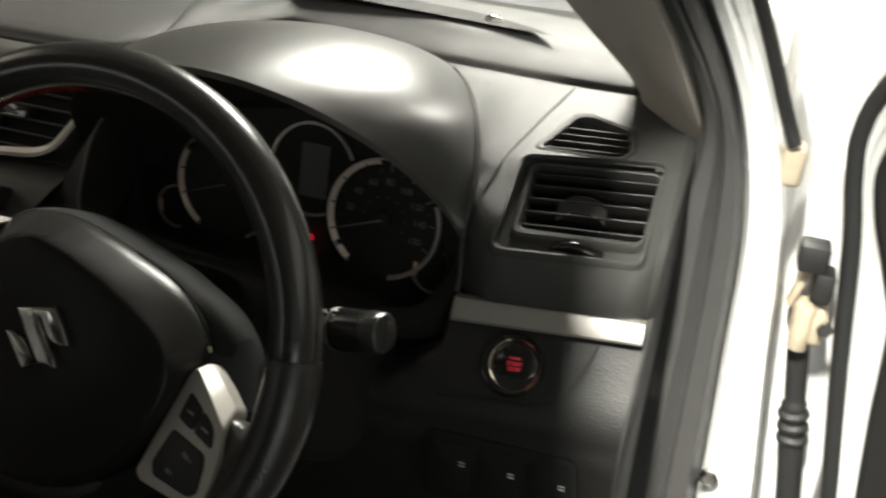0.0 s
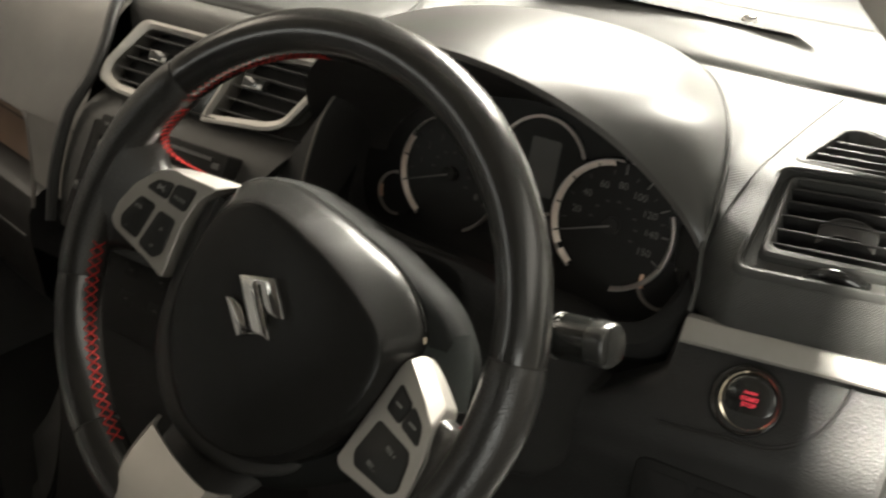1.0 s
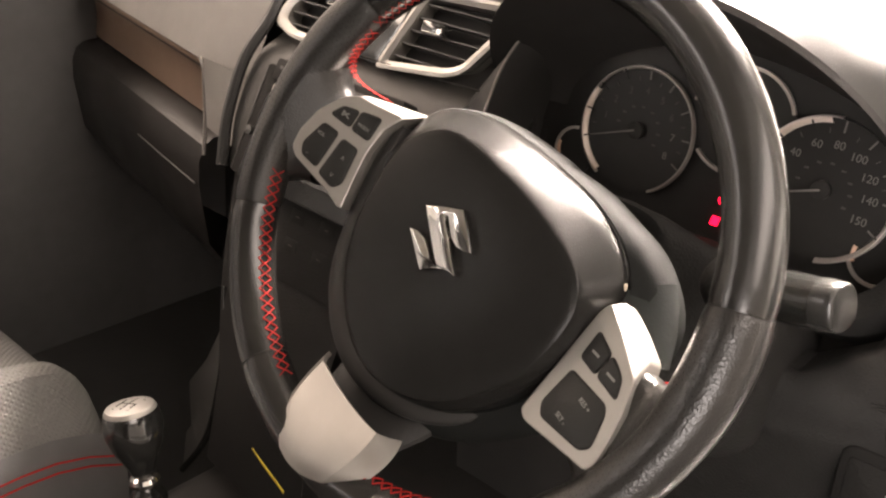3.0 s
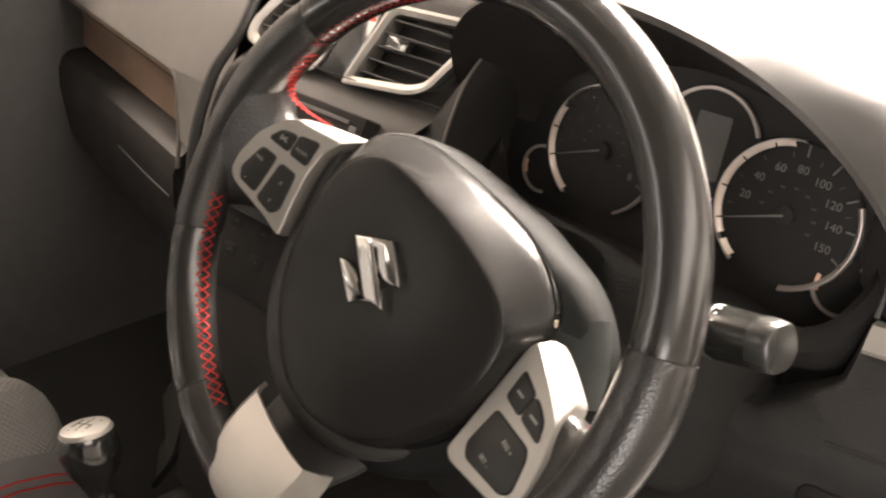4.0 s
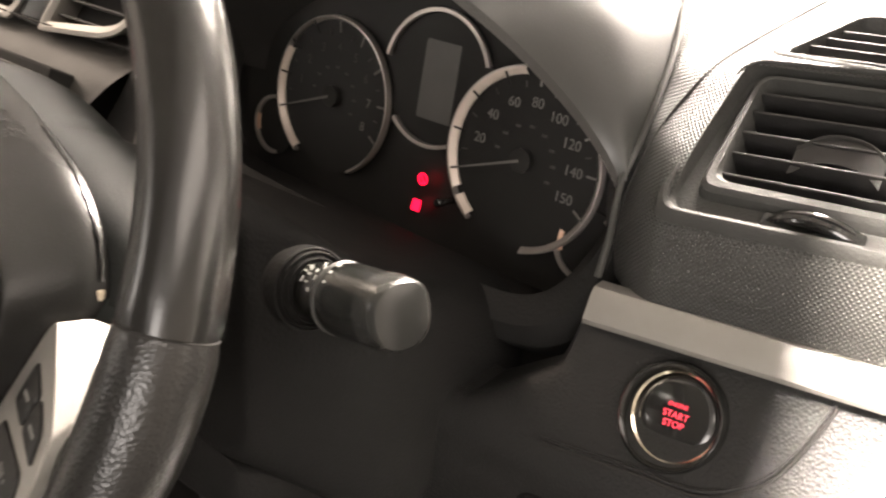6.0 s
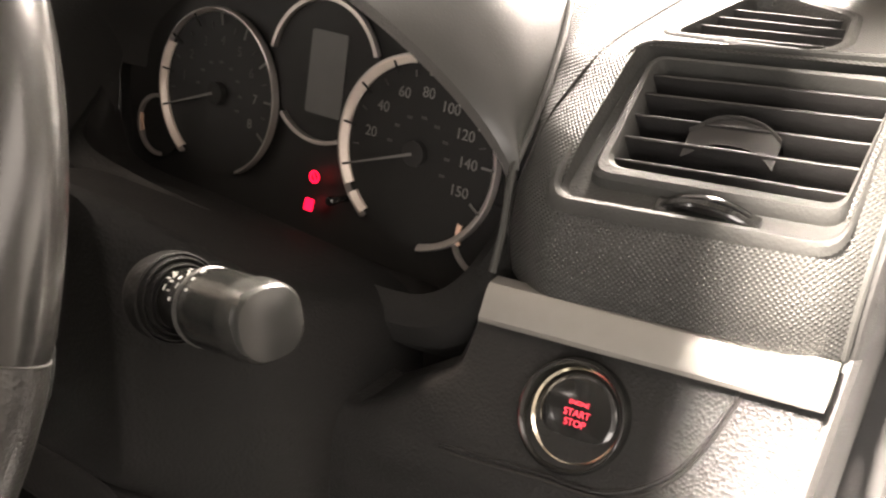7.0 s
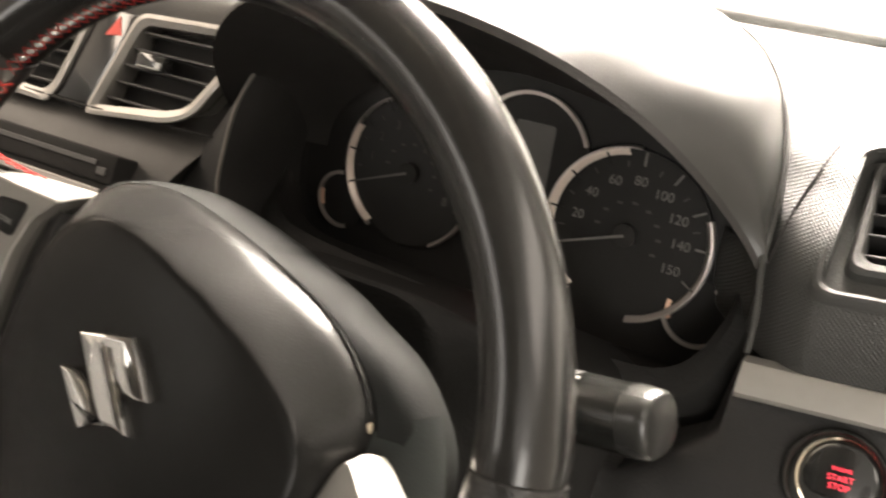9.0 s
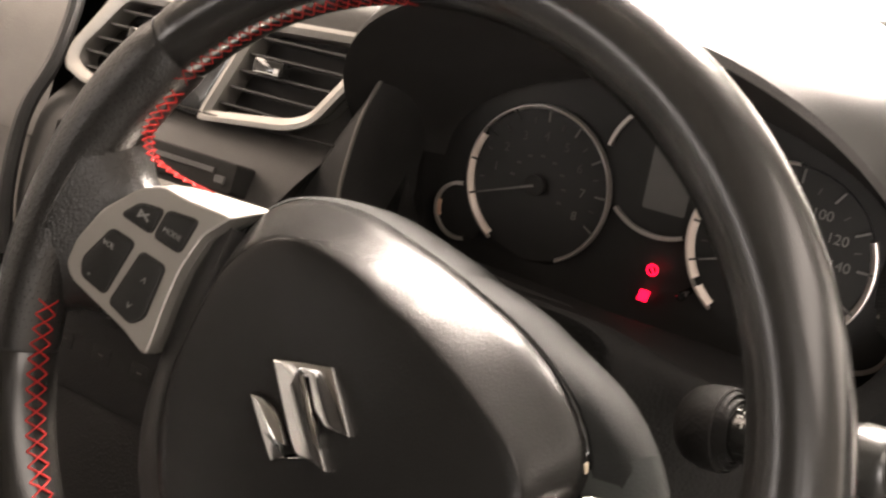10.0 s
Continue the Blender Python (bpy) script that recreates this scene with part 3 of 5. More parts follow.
part("socket", lathe([(0.0, 0.000), (0.0210, 0.000), (0.0210, 0.0010), (0.0, 0.0010)], 48), VOID, start)
bm = lathe([(0.0, 0.001), (0.0184, 0.001), (0.0184, 0.0026), (0.0176, 0.0033), (0.0150, 0.0038), (0.0, 0.0040)], 48)
part("cap", bm, PIANO, start, "gloss black push cap")
for txt, y, sz in (("ENGINE", 0.0052, 0.0027), ("START", 0.0006, 0.0043), ("STOP", -0.0037, 0.0043)):
    lettering("lettering", txt, sz, REDTEXT, start, pose(0, y, 0.0049), "red lit words")

# ---- instrument cluster ----
CM = frame_from((0.461, 0.3134, 0.9316), (1, -0.0471, 0.007), (0, 0.148, 0.989))
cluster = thing("instrument_cluster", "black instrument cluster with two silver-ringed dials, ignition on", "gauges", CM)
bm = plate(rounded([(-0.255, -0.075), (0.075, -0.075), (0.08, 0.0), (0.03, 0.10), (-0.20, 0.10), (-0.27, 0.0)], 0.02), 0.006, 0, z=-0.004)
part("face", bm, DIAL, cluster, "black dial face")


def dial(name, cx, r, label, marks, minor, needle, bands):
    d = part(name, lathe([(0, -0.003), (r, -0.003), (r, 0.0002), (r * 0.8, 0.0002), (0, 0.0002)], 64), DIAL, cluster, label, m=pose(cx, 0, 0))
    for r0, r1, a0, a1, mat in bands:
        rows = [[(rr * r * math.cos(radians(a)), rr * r * math.sin(radians(a)), z) for a in (a0 + (a1 - a0) * k / 40 for k in range(41))] for rr, z in ((r0, 0.0003), (r0, 0.0022), (r1 * 0.985, 0.0052), (r1, 0.0050), (r1 * 1.01, 0.0))]
        part("ring", grid(rows), mat, d, "bevelled silver dial ring")
    for txt, a in marks:
        c, s = math.cos(radians(a)), math.sin(radians(a))
        part("tick", box(r * 0.17, 0.0013, 0.0006, 0), VOID if a > 110 else MARK, d, m=pose(r * 0.91 * c, r * 0.91 * s, 0.0036, 0, math.degrees(-0.25), a))
        if txt:
            # single digits below 7 use a darker grey to imitate weaker light there
            lettering("numeral", txt, 0.0088, DIMMARK if len(txt) == 1 and txt < "7" else MARK, d, pose(r * 0.64 * c, r * 0.64 * s, 0.0008))
            part("sub_mark", box(0.0035, 0.0016, 0.0003, 0), DIMMARK, d, m=pose(r * 0.38 * c, r * 0.38 * s, 0.0006))
    for a in minor:
        c, s = math.cos(radians(a)), math.sin(radians(a))
        part("minor_tick", box(r * 0.07, 0.0008, 0.0006, 0), DIMMARK, d, m=pose(r * 0.82 * c, r * 0.82 * s, 0.0012, 0, 0, a))
    part("needle", plate([(0, -0.0009), (r * 0.86, -0.0004), (r * 0.86, 0.0004), (0, 0.0009)], 0.0008, 0, z=0.0062), MARK, d, "thin grey needle", m=pose(0, 0, 0, 0, 0, needle))
    part("needle_hub", lathe([(0.0075, 0.0005), (0.0075, 0.0050), (0.005, 0.0060), (0, 0.0060)], 28), VOID, d)
    return d


SP = [(str(v), a) for v, a in ((0, 200), (20, 172), (40, 143), (60, 114), (80, 86), (100, 58), (120, 30), (140, 4), (150, -24))]
SP[0] = ("", 200)
dial("speedometer", 0.0, 0.0554, "speedometer dial in miles an hour", SP, [186, 157, 128, 100, 72, 44, 17], 200, ((0.925, 1.0, 98, 213, DIALBAND), (0.925, 1.0, 219, 234, DIALBAND), (1.0, 1.022, 90, 236, DIALRING), (0.955, 1.022, -78, 24, DIALRING)))
TP = [("", 200)] + [(str(v), 200 - 28 * v) for v in range(1, 9)]
# last ring is thinned over the top to imitate the weaker light there
dial("tachometer", -0.1682, 0.0544, "rev counter dial", TP, [186 - 28 * v for v in range(8)], 200, ((0.935, 1.0, 150, 236, DIALBAND), (1.0, 1.02, 120, 238, DIALRING), (0.975, 1.02, -62, 120, DIALRING)))
mid = part("display", lathe([(0, -0.001), (0.044, -0.001), (0.044, 0.0006), (0, 0.0006)], 48), DIAL, cluster, "round multi-information display", m=pose(-0.078, 0.032, -0.002))
for a0, a1 in ((226, 296), (22, 170)):
    part("ring", arc_band(0.0424, 0.0448, a0, a1, 0.0045, 0.004, 40), DIALRING, mid, "silver ring")
part("screen", plate(rounded([(-0.013, -0.027), (0.016, -0.027), (0.016, 0.024), (-0.013, 0.024)], 0.002), 0.001, 0, z=0.0012), LCD, mid, "blank grey liquid crystal screen")
for cx, cy, a0, a1, mt in ((0.0545, -0.0370, 200, 425, DIALRING), (-0.2265, -0.0350, 90, 290, DIALRING)):
    g = part("small_gauge", lathe([(0, -0.001), (0.022, -0.001), (0.022, 0.0006), (0, 0.0006)], 32), DIAL, cluster, "small round side gauge", m=pose(cx, cy, -0.001))
    part("ring", arc_band(0.0195, 0.022, a0, a1, 0.003, 0.003, 30), mt, g)
    part("amber_mark", arc_band(0.0165, 0.0195, 165, 205, 0.0025, 0.001, 8), ORANGE, g, "pale amber end mark")
part("trip_knob", lathe([(0.0022, -0.004), (0.0022, 0.012), (0.0030, 0.0125), (0.0030, 0.0170), (0.0022, 0.0180), (0, 0.0180)], 20), PIANO, cluster, "small black trip reset stick", m=pose(-0.0470, -0.0400, 0.0))
warn = thing("seat_belt_light", "lit red seat belt warning lamp and its red reflection below", "warning light", CM @ pose(-0.073, -0.0330, 0.003))
bm = arc_band(0.0030, 0.0041, 0, 360, 0.0006, 0.0006, 20)
part("lamp_ring", bm, REDGLOW, warn)
part("belt_mark", box(0.0012, 0.006, 0.0005, 0, at=(0, 0, 0.0004)), REDGLOW, warn, m=pose(0, 0, 0, 0, 0, 35))
# glowing plate that imitates the lamp's reflection below it
part("red_reflection", plate(rounded([(-0.0062, -0.0225), (0.0010, -0.0225), (0.0022, -0.0145), (-0.0050, -0.0145)], 0.001), 0.0005, 0, z=0.0006), REDGLOW, warn)

# ---- steering column and stalk ----
column = thing("steering_column", "black grained plastic steering column shroud", "column")


def shroud(secs, mat, label):
    rows = []
    for y, w, zt, zb in secs:
        row = []
        for k in range(44):
            a = 2 * math.pi * k / 44
            c, q = math.cos(a), math.sin(a)
            row.append((0.360 + w * math.copysign(abs(c) ** 0.30, c), y, (zt + zb) / 2 + (zt - zb) / 2 * math.copysign(abs(q) ** 0.40, q)))
        rows.append(row)
    bm = grid(rows, closed=True)
    bm.faces.new([v for v in bm.verts if abs(v.co.y - secs[0][0]) < 1e-6])
    part("shroud_half", bm, mat, column, label, sharp=50)


shroud(((0.117, 0.072, 0.948, 0.800), (0.118, 0.0765, 0.9520, 0.795), (0.122, 0.0795, 0.9525, 0.790), (0.134, 0.092, 0.946, 0.780), (0.150, 0.126, 0.931, 0.770), (0.166, 0.141, 0.918, 0.760), (0.22, 0.143, 0.896, 0.745), (0.27, 0.143, 0.880, 0.73)), SHROUD, "upper shroud half")
shroud(((0.116, 0.064, 0.794, 0.760), (0.118, 0.070, 0.7965, 0.755), (0.140, 0.085, 0.788, 0.742), (0.26, 0.095, 0.76, 0.70)), SHROUD, "lower shroud half")
SD = Vector((0.938, -0.218, 0.272)).normalized()
SM = Matrix.Translation((0.452, 0.1175, 0.9186)) @ SD.to_track_quat("Z", "Y").to_matrix().to_4x4()
part("stalk_pod", lathe([(0, 0.0200), (0.0130, 0.0210), (0.0165, 0.0250), (0.0182, 0.0310), (0.0186, 0.0380), (0.0184, 0.0404), (0.0177, 0.0410), (0.0172, 0.0395), (0.0168, 0.034)], 40, caps=False), SHROUD, column, "rounded pod at the root of the stalk", m=SM)
part("stalk_boot", lathe([(0.0166, 0.030), (0.0169, 0.0410), (0.0162, 0.0430), (0.0154, 0.0424), (0.0150, 0.0405), (0.0145, 0.0425), (0.0138, 0.0448), (0.0131, 0.0443), (0.0127, 0.0420), (0.0122, 0.0448), (0.0105, 0.0460), (0, 0.0460)], 40), SHROUD, column, "ribbed rubber boot", m=SM)
stalk = thing("light_stalk", "black light and indicator stalk with white markings", "stalk", SM)
part("lever", lathe([(0, 0.020), (0.0100, 0.020), (0.0106, 0.036), (0.0122, 0.046), (0.0136, 0.055), (0.0146, 0.0640), (0, 0.0640)], 40), STALK, stalk, "tapered black lever")
part("twist_ring", lathe([(0.0144, 0.0643), (0.0155, 0.0649), (0.0156, 0.0660), (0.0150, 0.0668), (0, 0.0668)], 40), GREY, stalk, "thin grey ring")
part("twist_collar", lathe([(0, 0.0672), (0.0149, 0.0672), (0.0153, 0.069), (0.0153, 0.076), (0.0150, 0.086), (0.0147, 0.0942), (0, 0.0942)], 44), STALK, stalk, "gloss black twist collar")
TIP = []
for r, z in ((0.0143, 0.0944), (0.0143, 0.0950), (0.0142, 0.0990), (0.0139, 0.1030), (0.0135, 0.1060), (0.0124, 0.1074), (0.0104, 0.1080), (0.0030, 0.1083)):
    # rounded, slightly squared section
    TIP.append([(r * 1.02 * math.copysign(abs(math.cos(a)) ** 0.82, math.cos(a)), r * 1.02 * math.copysign(abs(math.sin(a)) ** 0.82, math.sin(a)), z) for a in (2 * math.pi * k / 44 for k in range(44))])
bm = grid(TIP, closed=True)
bm.verts.ensure_lookup_table()
bm.faces.new([bm.verts[44 * 7 + k] for k in range(44)])
part("tip", bm, STALKTIP, stalk, "satin grey end cap")
# small lamp and switch symbols round the lever and the collar
for d, r, a, w, h in ((0.0470, 0.0125, 70, 0.0022, 0.0007), (0.0500, 0.0130, 74, 0.0008, 0.0026), (0.0490, 0.0128, 86, 0.0028, 0.0007), (0.0525, 0.0133, 80, 0.0012, 0.0020), (0.0545, 0.0136, 92, 0.0026, 0.0008), (0.0510, 0.0131, 104, 0.0010, 0.0024), (0.0560, 0.0138, 108, 0.0022, 0.0008), (0.0590, 0.0141, 84, 0.0016, 0.0016), (0.0585, 0.0140, 66, 0.0020, 0.0007), (0.0600, 0.0142, 120, 0.0018, 0.0014), (0.0565, 0.0138, 58, 0.0020, 0.0008), (0.0615, 0.0143, 98, 0.0008, 0.0022), (0.0620, 0.0144, 74, 0.0010, 0.0018), (0.0700, 0.0153, 66, 0.0022, 0.0018), (0.0705, 0.0153, 84, 0.0016, 0.0014), (0.0710, 0.0153, 102, 0.0020, 0.0009)):
    part("marking", box(0.0003, h, w, 0), PALEPRINT, stalk, m=Matrix.Rotation(radians(a + 34), 4, "Z") @ pose(r + 0.0001, 0, d))
# ---- steering wheel ----
TAU, TURNED = 25.0, 17.2
WM = Matrix.Translation((0.36, 0, 0.95)) @ frame_from((0, 0, 0), (1, 0, 0), (0, math.sin(radians(TAU)), math.cos(radians(TAU)))) @ pose(0, 0, 0, 0, 0, -TURNED)
wheel = thing("steering_wheel", "black leather three-spoke steering wheel with red stitching, slightly turned", "steering wheel", WM)


def on_rim(a, rad=0.170, z=0.0):
    return Vector((rad * math.cos(radians(a)), rad * math.sin(radians(a)), z))


def grip(a):
    """Thickness of the rim, fuller at the thumb rests."""
    f = 1.0
    for c in (14, 166):
        d = (a - c + 180) % 360 - 180
        f += 0.10 * math.exp(-(d / 14) ** 2)
    return f


def rim_section(a0, a1, swell, mat, label):
    """A length of the rim between two angles, its ends drawn in to a seam."""
    n = max(6, int((a1 - a0) / 2.2))
    rows = []
    for k in range(n + 1):
        a = a0 + (a1 - a0) * k / n
        near = min(a - a0, a1 - a) * 0.170 * math.pi / 180
        r = (0.0158 + swell) * grip(a) - 0.0009 * math.exp(-(near / 0.0016) ** 2)
        rows.append([on_rim(a, 0.170 + r * math.cos(t), 1.02 * r * math.sin(t)) for t in (2 * math.pi * j / 24 for j in range(24))])
    part("rim_section", grid(rows, closed=True), mat, wheel, label, sharp=70)


SEAMS = (23.5, 154, 210, 247, 293, 330)
rim_section(23.5, 154, 0.0, LEATHER, "smooth worn black leather")
rim_section(154, 210, 0.0003, PERFORATED, "pebbled perforated black leather")
rim_section(210, 247, 0.0, LEATHER, "smooth worn black leather")
rim_section(247, 293, 0.0, LEATHER, "smooth worn black leather")
rim_section(293, 330, 0.0, LEATHER, "smooth worn black leather")
rim_section(330, 383.5, 0.0003, PERFORATED, "pebbled perforated black leather")
for a in SEAMS:
    P = [on_rim(a, 0.170 + 0.0152 * grip(a) * math.cos(t), 1.02 * 0.0152 * grip(a) * math.sin(t)) for t in (2 * math.pi * j / 24 for j in range(24))]
    part("rim_seam", tube(P, 0.0004, 6, closed=True), VOID, wheel)
# red cross-stitching along the inner side
for a0, a1 in ((128, 156), (112, 128), (201, 254), (-74, -50)):
    n = max(2, int((a1 - a0) / (2.5 if a0 > 190 or a0 < 0 else 2.0)))
    bm = bmesh.new()
    for i in range(n):
        a, b = a0 + (a1 - a0) * i / n, a0 + (a1 - a0) * (i + 1) / n
        g = 0.0158 * grip(a)
        hi, fine = (158 if a0 < 200 and a0 > 0 else 150), (0.00044 if a0 > 190 or a0 < 0 else 0.00022)
        for ta, tb in ((hi, 184), (184, hi)):
            P = [on_rim(a + (b - a) * u, 0.170 + (g + 0.0003) * math.cos(radians(ta + (tb - ta) * u)), 1.02 * (g + 0.0003) * math.sin(radians(ta + (tb - ta) * u))) for u in (0, 0.25, 0.5, 0.75, 1)]
            tube(P, fine, 4, bm=bm)
    tagged(part("stitching", bm, THREAD, wheel, "crossed red thread"), kind="stuff")

for sign in (-1,):
    bm = bmesh.new()
    P = spline([(sign * x, y, z) for x, y, z in ((0.1405, 0.0570, 0.002), (0.1435, 0.0420, 0.003), (0.1425, 0.0325, 0.002), (0.1367, 0.0256, -0.002), (0.127, 0.0238, -0.010), (0.1153, 0.0245, -0.018))], 17)
    for a, b in zip(P, P[1:]):
        for h0, h1 in ((0.003, -0.005), (-0.005, 0.003)):
            tube([a + Vector((0, 0.0008, h0)), (a + b) / 2 + Vector((0, 0.0014, (h0 + h1) / 2)), b + Vector((0, 0.0008, h1))], 0.00035, 4, bm=bm)
    tagged(part("stitching", bm, THREAD, wheel, "crossed red thread"), kind="stuff")
# rows of small punched holes in the leather of the grips
for a0, a1 in ((158, 206), (334, 381)):
    bm = bmesh.new()
    n = int((a1 - a0) * 0.170 * math.pi / 180 / 0.0036)
    for i in range(n + 1):
        a = a0 + (a1 - a0) * i / n
        g = (0.0158 + 0.0003) * grip(a) + 0.00005
        for k in range(13):
            t = radians(66 + 11.5 * k + (5.75 if i % 2 else 0))
            out = Vector((math.cos(t) * math.cos(radians(a)), math.cos(t) * math.sin(radians(a)), math.sin(t)))
            m = Matrix.Translation(on_rim(a, 0.170 + g * math.cos(t), 1.02 * g * math.sin(t))) @ out.to_track_quat("Z", "Y").to_matrix().to_4x4()
            bmesh.ops.create_circle(bm, cap_ends=True, segments=7, radius=0.00042, matrix=m)
    tagged(part("perforation", bm, VOID, wheel, "small punched holes"), kind="stuff")

AIR = [(21, 0.099), (36, 0.087), (51, 0.0755), (70, 0.0645), (90, 0.062), (110, 0.0645), (129, 0.0755), (144, 0.087), (159, 0.099), (180, 0.087), (195, 0.085), (209, 0.089), (223, 0.0995), (245, 0.1075), (270, 0.1120), (295, 0.1080), (317, 0.1010), (331, 0.0975), (345, 0.0955), (360, 0.0955), (381, 0.099)]
# where the flat face breaks into the sloping shoulder
RIDGE = [(15, 0.088), (23, 0.077), (33, 0.0635), (55, 0.0485), (88, 0.0424), (118, 0.0495), (145, 0.065), (165, 0.071), (192, 0.0705), (221, 0.081), (245, 0.0935), (258, 0.103), (272, 0.1065), (289, 0.1030), (303, 0.0985), (321, 0.0930), (340, 0.0900), (358, 0.0895), (375, 0.088)]


def outline(table, a):
    a = a % 360
    if a < table[0][0]:
        a += 360
    for (a0, r0), (a1, r1) in zip(table, table[1:]):
        if a0 <= a <= a1:
            t = (a - a0) / (a1 - a0)
            t = t * t * (3 - 2 * t) if abs(r1 - r0) < 0.004 else t
            return r0 + (r1 - r0) * t
    return table[0][1]


def air_r(a):
    return sum(outline(AIR, a + d) for d in (-8, -4, 0, 4, 8)) / 5


def ridge_r(a):
    return min(sum(outline(RIDGE, a + d) for d in (-9, -6, -3, 0, 3, 6, 9)) / 7, air_r(a) - 0.003)


rows = []
for u in (-0.999, -0.8, -0.6, -0.4, -0.25, -0.14, -0.06, 0.0, 0.05, 0.1, 0.16, 0.24, 0.34, 0.46, 0.6, 0.74, 0.86, 0.93, 0.97, 1.0, 1.0):
    row = []
    for k in range(120):
        a = 360 * k / 120
        w = max(0.0, min(1.0, 0.55 + 1.3 * math.sin(radians(a))))
        w = w * w * (3 - 2 * w)
        r0, r1 = ridge_r(a), air_r(a)
        t = 1 + min(0.0, u)
        r = r0 * t if u < 0 else r0 + (r1 - r0) * u
        z = 0.006 - 0.006 * (r / 0.09) ** 2 * t
        if u > 0:
            z -= (0.028 * w + 0.013 * (1 - w)) * u * u / (u + 0.14) * 1.14 + 0.005 * max(0, (u - 0.86) / 0.14) ** 2
        row.append((r * math.cos(radians(a)), r * math.sin(radians(a)), z))
    rows.append(row)
rows[-1] = [(x, y, z - 0.02) for x, y, z in rows[-1]]
bm = grid(rows, closed=True)
part("airbag_cover", bm, AIRBAG, wheel, "black airbag cover with a flat face and sloping shoulders", sharp=70)
# shiny worn lip along the cover's upper edge
P = [(1.002 * air_r(a) * math.cos(radians(a)), 1.002 * air_r(a) * math.sin(radians(a)), -0.0300 + 0.00025 * math.sin(a * 5.1)) for a in range(24, 82, 1)]
part("cover_lip", tube(P, 0.0006, 6), PIANO, wheel, "shiny worn edge")
# black hub behind the cover, wider towards the arms
HUBS = [(-90, 0.137), (-81, 0.137), (-69, 0.131), (-53, 0.1235), (-31, 0.118), (-11, 0.112), (3, 0.128), (15, 0.1270), (26, 0.1130), (34, 0.1040), (47, 0.0840), (70, 0.0690), (90, 0.0620)]


def hub_r(a):
    a = (a + 90) % 360 - 90
    a = 180 - a if a > 90 else a
    return outline(HUBS, a) if a >= 0 else [r0 + (r1 - r0) * (a - a0) / (a1 - a0) for (a0, r0), (a1, r1) in zip(HUBS, HUBS[1:]) if a0 <= a <= a1][0]


rows = []
for w, z in ((-0.25, -0.040), (-0.05, -0.038), (0.06, -0.033), (0.5, -0.036), (0.9, -0.044), (1.0, -0.052), (0.97, -0.064), (0.2, -0.075)):
    row = []
    for k in range(96):
        a = 360 * k / 96
        r0, r1 = air_r(a), air_r(a) * 1.04 if 90 <= a <= 150 else air_r(a) * 1.04 + (0.104 - air_r(a) * 1.04) * min(1.0, (a - 150) / 22) if 150 < a <= 205 else sum(hub_r(a + d) for d in (-6, -3, 0, 3, 6)) / 5
        r = r0 + (r1 - r0) * w if w > 0 else r0 * (1 + w)
        row.append((r * math.cos(radians(a)), r * math.sin(radians(a)), z + 0.010 * math.exp(-((a - 190) / 24) ** 2)))
    rows.append(row)
part("hub", grid(rows, closed=True), HUB, wheel, "charcoal plastic hub body")
# smooth surround between the cover, the plate and the lower spoke
SURROUND = [(168, 0.103), (190, 0.104), (206, 0.107), (216, 0.113), (226, 0.121), (240, 0.1285), (252, 0.132), (270, 0.130), (290, 0.122), (305, 0.112), (318, 0.105), (332, 0.100), (346, 0.098)]
rows = []
for w, z in ((-0.06, -0.026), (0.06, -0.0205), (0.14, -0.0190), (0.5, -0.0190), (0.85, -0.0215), (0.97, -0.0245), (1.0, -0.0290), (1.0, -0.0480)):
    rows.append([])
    for k in range(72):
        a = 168 + 2.5 * k
        r0, r1 = air_r(a), sum(outline(SURROUND, min(346, max(168, a + d))) for d in (-6, 0, 6)) / 3
        r = r0 + (r1 - r0) * w
        rows[-1].append((r * math.cos(radians(a)), r * math.sin(radians(a)), z - 0.020 * max(0.0, (a - 262) / 56) ** 1.5))
part("hub_surround", grid(rows), SURROUNDMAT, wheel, "smooth charcoal surround of the airbag cover", sharp=50)
# flat plate that closes the hub behind the switch plate
rows = [[(0.0880, 0.0300, -0.0335), (0.0960, 0.0395, -0.0385), (0.1030, 0.0480, -0.0450), (0.1045, 0.0495, -0.0490)],
        [(0.0960, 0.0220, -0.0310), (0.1050, 0.0320, -0.0370), (0.1130, 0.0390, -0.0435), (0.1145, 0.0400, -0.0480)],
        [(0.1080, 0.0140, -0.0270), (0.1160, 0.0220, -0.0340), (0.1225, 0.0270, -0.0405), (0.1240, 0.0280, -0.0455)],
        [(0.1200, 0.0040, -0.0230), (0.1270, 0.0090, -0.0290), (0.1325, 0.0120, -0.0360), (0.1335, 0.0125, -0.0410)]]
part("hub_plate", grid(rows, thick=0.002), HUBPLATE, wheel, "matt green-grey plate beside the switch plate", sharp=50)

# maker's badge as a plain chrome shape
BADGE = [(-0.0233, 0.001), (-0.0117, 0.008), (0.0008, 0.0146), (0.0115, 0.0069), (0.0222, -0.0013), (0.0171, -0.0038), (0.0107, -0.0048), (0.004, -0.0027), (-0.0051, 0.005), (-0.0074, 0.004), (0.0, -0.0015), (0.0109, -0.0098), (0.0219, -0.0178), (0.0158, -0.0187), (0.0091, -0.0211), (0.0041, -0.0258), (-0.0001, -0.0304), (-0.0104, -0.0244), (-0.0238, -0.0158), (-0.0173, -0.0134), (-0.01, -0.0141), (-0.0032, -0.0177), (0.0042, -0.0229), (0.0064, -0.0208), (0.0001, -0.0166), (-0.0103, -0.009)]
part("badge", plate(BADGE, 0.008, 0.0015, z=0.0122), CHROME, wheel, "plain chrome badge")

